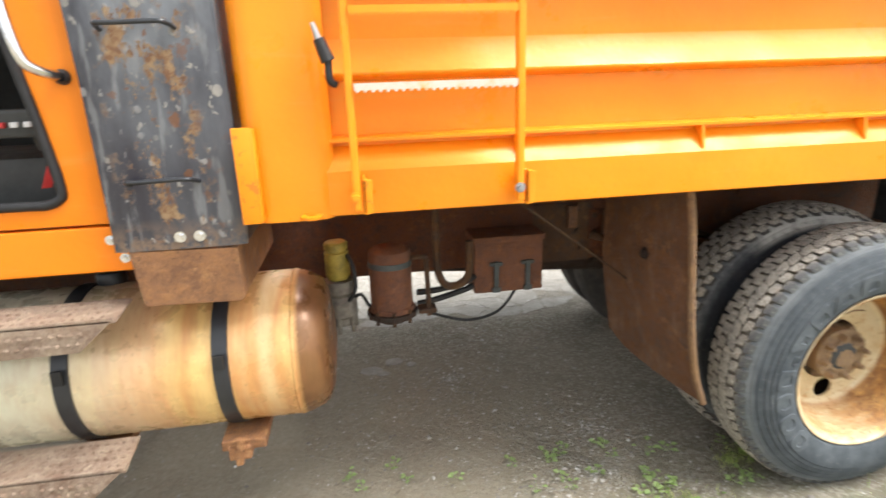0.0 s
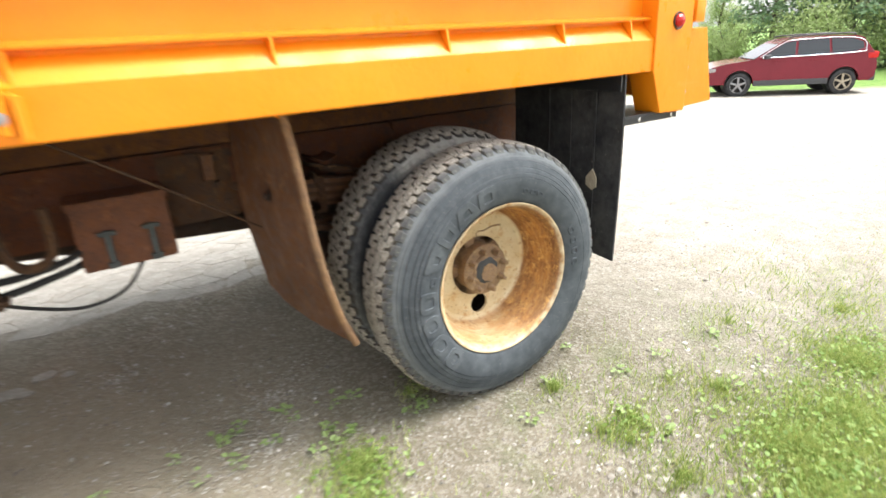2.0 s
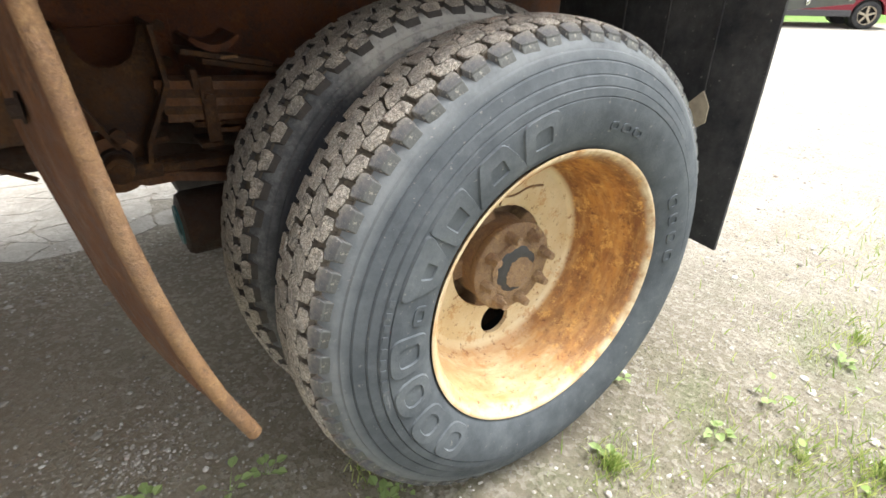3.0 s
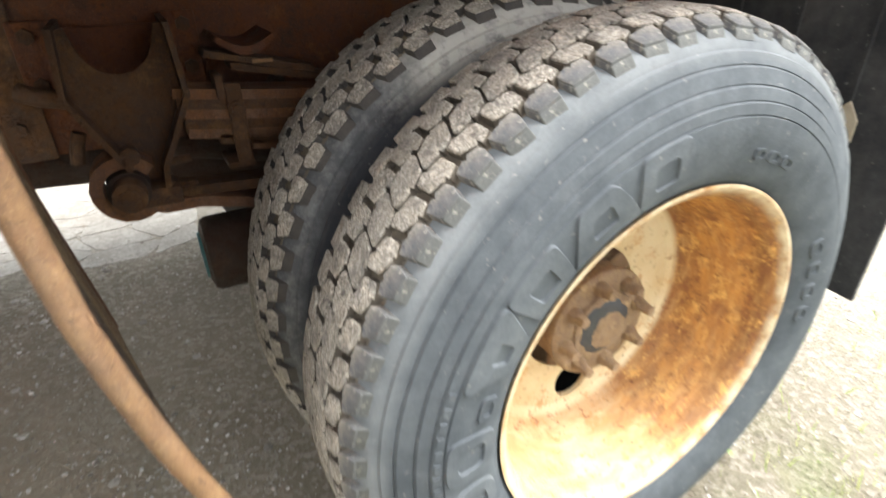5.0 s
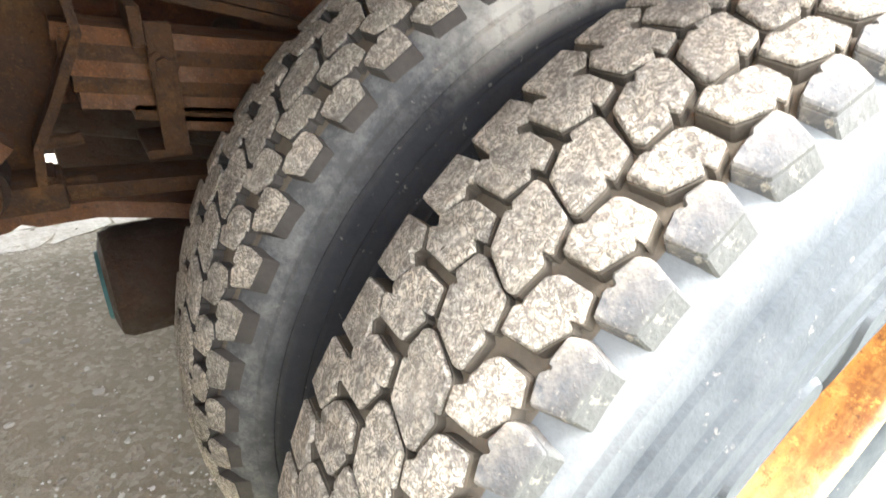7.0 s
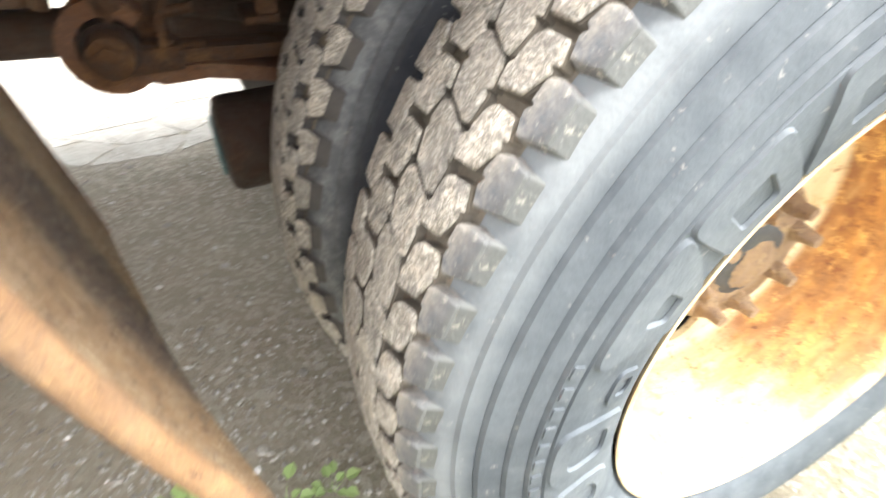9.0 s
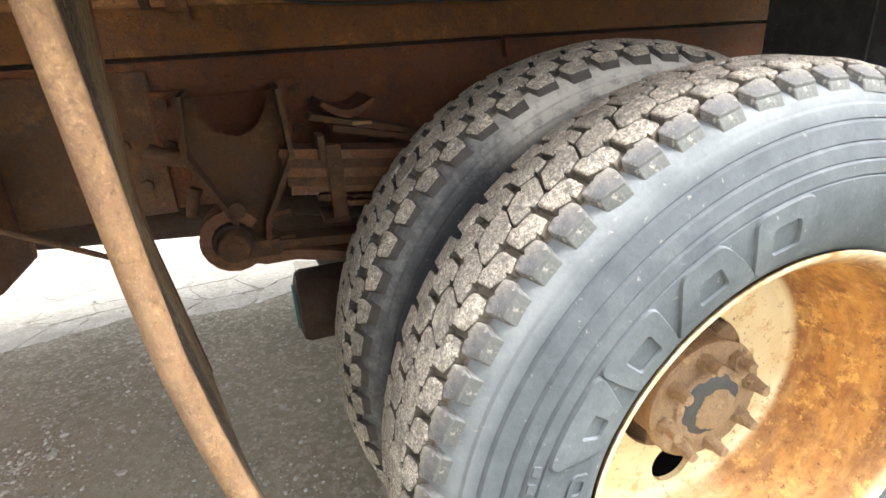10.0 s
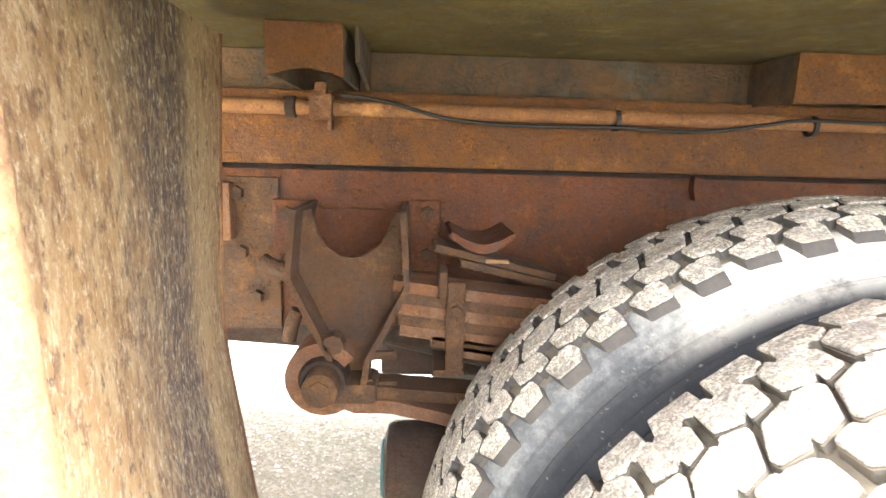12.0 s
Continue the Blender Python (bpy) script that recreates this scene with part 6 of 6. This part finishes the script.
# ---- trees behind the yard ----
def leaf_mesh(bm_verts, faces, c, size, rng, flat=0.5):
    """Two crossed leaf-like blades at c."""
    for _ in range(2):
        a = Vector((rng.uniform(-1, 1), rng.uniform(-1, 1), rng.uniform(-1, 1) * flat)).normalized() * size
        b = Vector((rng.uniform(-1, 1), rng.uniform(-1, 1), rng.uniform(-1, 1) * flat)).normalized() * size * 0.5
        n = len(bm_verts)
        bm_verts += [c - a, c + b, c + a, c - b]
        faces.append((n, n + 1, n + 2, n + 3))


def build_broadleaf(x, y, h, seed):
    rng = random.Random(seed)
    tree = thing("broadleaf_tree", "tall light-green broadleaf tree behind the yard", "tree", "trees behind the yard", Matrix.Translation((x, y, ground_z(x, y) - 0.05)))
    trunk = B()
    tube(trunk, [(0, 0, 0), (0.1, 0.05, h * 0.25), (0.0, 0.1, h * 0.5), (0.15, 0.0, h * 0.8)], h * 0.017, 10, 3)
    tips = []
    for k in range(26):
        z0 = h * rng.uniform(0.15, 0.8)
        a, ln = rng.uniform(0, 6.28), h * rng.uniform(0.16, 0.34) * (1.1 - z0 / h)
        tip = Vector((math.cos(a) * ln, math.sin(a) * ln, z0 + ln * rng.uniform(0.4, 1.1)))
        tube(trunk, [(0.05, 0.05, z0), tip * 0.5 + Vector((0, 0, z0 * 0.5 - 0.1)), tip], h * 0.004, 6, 2)
        tips += [tip, tip * 0.7 + Vector((0, 0, z0 * 0.3))]
    tips.append(Vector((0.1, 0, h * 0.95)))
    part("trunk", trunk, BARK, tree, smooth=60)
    vs, fs = [], []
    for tip in tips:
        for _ in range(5):
            c = tip + Vector((rng.gauss(0, 0.05), rng.gauss(0, 0.05), rng.gauss(0, 0.045))) * h
            r = h * rng.uniform(0.03, 0.06)
            for _ in range(34):
                d = Vector((rng.gauss(0, 1), rng.gauss(0, 1), rng.gauss(0, 0.8)))
                leaf_mesh(vs, fs, c + d * r * 0.6, h * 0.009, rng, 1.0)
    me = bpy.data.meshes.new("crown")
    me.from_pydata(vs, [], fs)
    me.materials.append(LEAF_LIGHT)
    ob = new("crown", me)
    ob.parent = tree


def build_conifer(x, y, h, seed):
    rng = random.Random(seed)
    tree = thing("pine_tree", "dense dark-green pine tree behind the yard", "tree", "trees behind the yard", Matrix.Translation((x, y, ground_z(x, y) - 0.05)))
    trunk = B()
    tube(trunk, [(0, 0, 0), (0.05, 0, h * 0.5), (0, 0.05, h)], h * 0.012, 8, 2)
    vs, fs = [], []
    for k in range(90):
        z0 = h * (0.04 + 0.94 * (k / 90) ** 0.9)
        ln = h * 0.26 * (1 - (z0 / h) ** 1.4) * rng.uniform(0.6, 1.15) + 0.15
        a = k * 2.4 + rng.uniform(-0.3, 0.3)
        tip = Vector((math.cos(a) * ln, math.sin(a) * ln, z0 - ln * rng.uniform(-0.1, 0.25)))
        tube(trunk, [(0, 0, z0), tip], 0.025, 5, 0)
        for j in range(70):
            t = rng.uniform(0.25, 1.05)
            c = Vector((0, 0, z0)).lerp(tip, t) + Vector((rng.gauss(0, 1), rng.gauss(0, 1), rng.gauss(0, 0.6))) * 0.16 * (h / 9)
            leaf_mesh(vs, fs, c, h * 0.012, rng, 0.8)
    part("trunk", trunk, BARK, tree, smooth=60)
    me = bpy.data.meshes.new("crown")
    me.from_pydata(vs, [], fs)
    me.materials.append(LEAF_DARK)
    ob = new("crown", me)
    ob.parent = tree


def build_bush(x, y, h, seed):
    rng = random.Random(seed)
    bush = thing("bush", "dense light-green bush at the edge of the yard", "bush", "bushes behind the yard", Matrix.Translation((x, y, ground_z(x, y) - 0.05)))
    stems, vs, fs = B(), [], []
    for k in range(14):
        a, l = rng.uniform(0, 6.283), h * rng.uniform(0.3, 0.75)
        tip = Vector((math.cos(a) * l * 0.8, math.sin(a) * l * 0.8, h * rng.uniform(0.25, 0.95)))
        tube(stems, [(0, 0, 0), tip * 0.5 + Vector((0, 0, 0.1)), tip], h * 0.008, 5, 1)
        for _ in range(330):
            c = tip * rng.uniform(0.35, 1.05) + Vector((rng.gauss(0, 0.16), rng.gauss(0, 0.16), rng.gauss(0, 0.12))) * h
            if c.z > 0:
                leaf_mesh(vs, fs, c, h * 0.03, rng, 1.0)
    part("stem", stems, BARK, bush, smooth=60)
    me = bpy.data.meshes.new("leaves")
    me.from_pydata(vs, [], fs)
    me.materials.append(LEAF_LIGHT)
    ob = new("leaves", me)
    ob.parent = bush


for k in range(13):
    build_bush(20.5 + 0.95 * k + (k % 2) * 0.8, 20.5 - 1.75 * k, (1.7 if k < 5 else 2.4) + 0.7 * ((k * 0.618) % 1), 60 + k)
for x, y, h, s in ((23.0, 20.2, 6.3, 1), (26.0, 18.8, 7.2, 2), (19.5, 23.5, 5.0, 3), (31.0, 22.5, 5.5, 7), (28.6, 16.8, 4.6, 8)):
    build_broadleaf(x, y, h, s)
for x, y, h, s in ((27.0, 13.2, 10.5, 11), (28.6, 10.6, 12.0, 12), (29.5, 8.0, 11.0, 13), (30.5, 5.2, 12.5, 14), (32.0, 12.0, 13.0, 16), (31.5, 2.5, 11.5, 17), (29.0, -0.5, 10.0, 18)):
    build_conifer(x, y, h, s)


# ---- grass, weeds and loose stones ----
def scatter(rng, n, spots):
    """n places by weighted patches (x, y, radius, weight)."""
    tot = sum(s[3] for s in spots)
    for _ in range(n):
        k = rng.uniform(0, tot)
        for x, y, r, w in spots:
            k -= w
            if k <= 0:
                break
        a, d = rng.uniform(0, 6.283), r * min(abs(rng.gauss(0, 0.62)), 1.7)
        yield x + d * math.cos(a), y + d * math.sin(a)


# grass: (x, y, radius, weight), a thick mat towards the tail and thin tufts elsewhere
PATCHES = [(0.62, -0.95, 0.34, 9), (0.95, -0.98, 0.36, 8), (0.45, -1.12, 0.30, 6), (0.85, -1.30, 0.50, 9), (1.40, -0.80, 0.26, 5), (1.62, -1.00, 0.45, 6), (0.2, -1.30, 0.35, 4), (1.7, -1.7, 0.8, 8),
           (-0.76, -0.05, 0.15, 2.4), (-0.84, -0.22, 0.20, 2.0), (0.16, -0.13, 0.07, 0.5), (0.26, -0.48, 0.16, 1.1), (0.12, -0.45, 0.14, 0.5), (0.72, -0.56, 0.10, 0.7), (0.16, -0.78, 0.15, 1.0), (-0.28, 0.27, 0.06, 0.18), (-0.38, 0.24, 0.06, 0.22),
           (0.15, -0.55, 0.5, 1.3), (0.6, -0.4, 0.5, 1.2), (1.9, -0.55, 0.5, 2.0), (2.5, -0.9, 0.7, 3), (1.3, -0.25, 0.4, 0.7), (2.1, -0.1, 0.5, 0.5), (-0.5, -0.6, 0.35, 0.7), (-0.6, -1.3, 0.5, 1.5), (-1.4, -0.9, 0.5, 0.8)]
MAT_PATCHES = PATCHES[:10] + PATCHES[11:12]


def build_grass():
    rng = random.Random(21)
    vs, fs = [], []
    for x, y in scatter(rng, 40000, PATCHES):
        z = ground_z(x, y) - 0.004
        h, a = rng.uniform(0.015, 0.065), rng.uniform(0, 6.283)
        w = rng.uniform(0.0012, 0.0028)
        lean = Vector((math.cos(a + rng.uniform(-2, 2)), math.sin(a), 0)) * h * rng.uniform(0.2, 0.9)
        side = Vector((math.cos(a), math.sin(a), 0)) * w
        b = Vector((x, y, z))
        n = len(vs)
        vs += [b - side, b + side, b + lean * 0.4 + Vector((0, 0, h * 0.6)) + side * 0.7, b + lean * 0.4 + Vector((0, 0, h * 0.6)) - side * 0.7, b + lean + Vector((0, 0, h))]
        fs += [(n, n + 1, n + 2, n + 3), (n + 3, n + 2, n + 4)]
    me = bpy.data.meshes.new("grass")
    me.from_pydata(vs, [], fs)
    me.materials.append(GRASS)
    tagged(new("grass", me), "patchy bright green grass growing through gravel", "grass", kind="stuff")
    vs, fs = [], []
    for x, y in scatter(rng, 3200, MAT_PATCHES):
        z = ground_z(x, y)
        c = Vector((x, y, z + rng.uniform(0.008, 0.03)))
        a, r = rng.uniform(0, 6.283), rng.uniform(0.005, 0.012)
        u, v = Vector((math.cos(a), math.sin(a), rng.uniform(-0.4, 0.4))), Vector((-math.sin(a), math.cos(a), rng.uniform(-0.4, 0.4)))
        n = len(vs)
        vs += [c + (u * math.cos(k * 1.047) + v * math.sin(k * 1.047)) * r for k in range(6)]
        fs.append(tuple(range(n, n + 6)))
    me = bpy.data.meshes.new("clover")
    me.from_pydata(vs, [], fs)
    me.materials.append(CLOVER)
    tagged(new("clover", me), "small round clover leaves among the grass", "clover", kind="stuff")


def build_weed(seed):
    """A small weed: each leaf with its stalk is one part."""
    rng = random.Random(seed)
    weed = thing("weed", "small green weed with rounded leaves in the dirt", "weed", "weeds in the dirt")
    for k in range(rng.randint(6, 9)):
        bm = B()
        a, l = rng.uniform(0, 6.283), rng.uniform(0.018, 0.040)
        tip = Vector((math.cos(a), math.sin(a), rng.uniform(0.3, 0.9))) * l
        u = Vector((math.cos(a), math.sin(a), 0.15))
        v = Vector((-math.sin(a), math.cos(a), rng.uniform(-0.3, 0.3)))
        r = rng.uniform(0.008, 0.014)
        pts = [(-0.8, 0), (-0.4, 0.65), (0.3, 0.7), (1.1, 0), (0.3, -0.7), (-0.4, -0.65)]
        vv = [bm.verts.new(tip + u * p * r + v * q * r + Vector((0, 0, 0.004 * (abs(q) > 0.1)))) for p, q in pts]
        bm.faces.new((vv[0], vv[1], vv[2], vv[3]))
        bm.faces.new((vv[0], vv[3], vv[4], vv[5]))
        w = v * 0.0012
        foot = [bm.verts.new(-w), bm.verts.new(w)]
        bm.faces.new((foot[0], foot[1], vv[0]))
        part("leaf", bm, WEED, weed)
    return weed


def build_weeds():
    rng = random.Random(5)
    base = [build_weed(40 + k) for k in range(4)]
    # along the edge of the soil, round the foot of the tyre, and out on the gravel
    spots = [(-1.88, 0.49), (-1.83, 0.40), (-1.37, 0.41), (-1.11, 0.46), (-1.05, 0.47), (-0.90, 0.46), (-0.88, 0.41), (-0.69, 0.39), (-0.60, 0.34), (-1.16, 0.37), (-1.17, 0.29), (-1.26, 0.27), (-0.96, 0.29), (-0.78, 0.25),
             (-0.82, 0.15), (-0.74, 0.13), (-2.01, 0.39), (-2.08, 0.45), (-1.63, 0.35), (-1.14, 0.21), (-0.34, 0.34), (-0.38, 0.12), (-0.43, 0.09), (-0.33, 0.14), (-0.78, 0.20), (-0.71, 0.15), (-0.86, 0.12),
             (-0.29, 0.26), (-0.12, 0.14), (0.05, 0.06), (0.47, 0.06), (0.72, -0.25), (0.49, -0.23), (0.17, -0.09), (0.26, -0.43), (0.55, -0.62), (0.77, -0.60), (0.30, -0.60), (-0.05, -0.22), (-0.6, -0.2), (-0.66, -0.35), (1.1, -0.3)]
    for i, (x, y) in enumerate(spots):
        x, y = x + rng.uniform(-0.03, 0.03), y + rng.uniform(-0.03, 0.03)
        s = rng.uniform(0.9, 1.5)
        m = Matrix.Translation((x, y, ground_z(x, y) - 0.002)) @ Matrix.Rotation(rng.uniform(0, 6.28), 4, "Z")
        if i < 4:
            base[i].matrix_world = m
        else:
            ob = copy_thing(base[i % 4], m)
            ob.scale = (s, s, s)


def build_stones():
    rng = random.Random(9)
    t = (1 + 5 ** 0.5) / 2
    ico = [Vector(v).normalized() for v in ((-1, t, 0), (1, t, 0), (-1, -t, 0), (1, -t, 0), (0, -1, t), (0, 1, t), (0, -1, -t), (0, 1, -t), (t, 0, -1), (t, 0, 1), (-t, 0, -1), (-t, 0, 1))]
    tri = [(0, 11, 5), (0, 5, 1), (0, 1, 7), (0, 7, 10), (0, 10, 11), (1, 5, 9), (5, 11, 4), (11, 10, 2), (10, 7, 6), (7, 1, 8), (3, 9, 4), (3, 4, 2), (3, 2, 6), (3, 6, 8), (3, 8, 9), (4, 9, 5), (2, 4, 11), (6, 2, 10), (8, 6, 7), (9, 8, 1)]
    spots = [(0.2, -0.6, 1.0, 6), (1.2, -0.7, 1.2, 7), (1.6, 0.6, 1.4, 4), (-1.0, 0.3, 0.9, 6), (-1.5, 1.2, 1.2, 8), (-1.0, 2.0, 1.5, 3), (-0.6, -0.4, 0.8, 4), (3.2, 0.8, 2.2, 5), (0.5, -1.3, 0.7, 4), (-0.9, 0.6, 0.5, 3), (-2.0, 0.6, 1.2, 2)]
    vs, fs = [], []
    for x, y in scatter(rng, 17000, spots):
        r = min(0.0022 * math.exp(rng.gauss(0, 0.55)) + 0.0012, 0.017)
        z = ground_z(x, y) + r * 0.15
        n = len(vs)
        sc = Vector((rng.uniform(0.7, 1.3), rng.uniform(0.7, 1.3), rng.uniform(0.45, 0.8)))
        for v in ico:
            w = v * r * rng.uniform(0.8, 1.15)
            vs.append((x + w.x * sc.x, y + w.y * sc.y, z + w.z * sc.z))
        fs += [(a + n, b + n, c + n) for a, b, c in tri]
    for x, y in scatter(rng, 190, [(0.5, -0.95, 0.45, 5), (0.1, -0.75, 0.4, 3), (1.0, -0.6, 0.5, 3), (1.9, 0.1, 0.8, 2), (-1.2, 1.7, 0.7, 2)]):
        r = rng.uniform(0.006, 0.016)
        z, n = ground_z(x, y) + r * 0.1, len(vs)
        for v in ico:
            w = v * r * rng.uniform(0.8, 1.15)
            vs.append((x + w.x * 1.2, y + w.y, z + w.z * 0.45))
        fs += [(a + n, b + n, c + n) for a, b, c in tri]
    me = bpy.data.meshes.new("gravel")
    me.from_pydata(vs, [], fs)
    me.materials.append(STONE)
    tagged(new("gravel", me), "loose pale gravel stones on packed dirt", "gravel", kind="stuff")
    # flat broken slabs of old paving on the far side of the truck
    spots = [(-1.95, 1.42, 0.075), (-1.80, 1.5, 0.06), (-1.88, 1.36, 0.045), (-1.70, 1.44, 0.04)]
    for x, y, r in spots:
        pts = [(x + r * rng.uniform(0.7, 1.1) * math.cos(a), y + 0.8 * r * rng.uniform(0.7, 1.1) * math.sin(a)) for a in [0.9 * i for i in range(7)]]
        z = ground_z(x, y)
        tagged(part("broken_stone", extrude_poly(B(), pts, z - 0.02, z + rng.uniform(0.002, 0.007), "z", 0.003), SLAB), "flat pale broken stone slab sunk in the dirt", "stone", "pale slabs beyond the truck")


def build_paving():
    """Old concrete beyond the truck, cracked into uneven pieces, with a ragged edge where gravel covers it."""
    rng = random.Random(33)
    paving = tagged(new("pavement"), "pale cracked concrete paving, broken into uneven pieces", "pavement", kind="structure")
    nx, ny = 12, 13
    x0, y0, dx, dy = -2.5, 2.10, 0.235, 0.150
    grid = [[(x0 + dx * (i + rng.uniform(-0.30, 0.30)) + 0.35 * dx * (j % 2), y0 + dy * (j + rng.uniform(-0.30, 0.30)) + 0.05 * math.sin(1.7 * i)) for j in range(ny + 1)] for i in range(nx + 1)]
    for i in range(nx):
        for j in range(ny):
            if rng.random() < (0.45 if j == 0 else 0.25 if j == 1 else 0.05):
                continue
            quad = (grid[i][j], grid[i + 1][j], grid[i + 1][j + 1], grid[i][j + 1])
            cx, cy = sum(p[0] for p in quad) / 4, sum(p[1] for p in quad) / 4
            k, lift = rng.uniform(0.955, 0.99), rng.uniform(0.0005, 0.0035)
            pts = []
            for (ax, ay), (bx, by) in zip(quad, quad[1:] + quad[:1]):
                for t in (0.10, 0.37, 0.63, 0.90):
                    w = rng.uniform(-0.010, 0.010)
                    pts.append((cx + (ax + (bx - ax) * t - cx) * k + w, cy + (ay + (by - ay) * t - cy) * k - w * 0.6))
            bm = B()
            top = [bm.verts.new((px, py, ground_z(px, py) + lift)) for px, py in pts]
            low = [bm.verts.new((cx + (px - cx) * 1.03, cy + (py - cy) * 1.03, ground_z(px, py) - 0.02)) for px, py in pts]
            bm.faces.new(top)
            for a in range(len(pts)):
                b = (a + 1) % len(pts)
                bm.faces.new((low[a], low[b], top[b], top[a]))
            part("slab", bm, SLAB, paving)


def mat_slab():
    m = Mat("pale_concrete", 0.9).shuffled()
    c = m.mix(m.noise(9, 8, 0.7, (1, 1, 1), 0.35, 0.65), (0.40, 0.385, 0.35, 1), (0.24, 0.225, 0.195, 1))
    c = m.mix(m.math("MULTIPLY", m.noise(60, 8, 0.78, (1, 1, 1), 0.48, 0.62), 0.7), c, (0.17, 0.16, 0.135, 1))
    c = m.mix(m.math("MULTIPLY", m.random(), 0.3), c, (0.30, 0.285, 0.25, 1))
    m.color(c).bump(m.noise(45, 8, 0.7), 0.004, 0.6)
    return m.m


SLAB = mat_slab()
build_grass()
build_weeds()
build_stones()
build_paving()
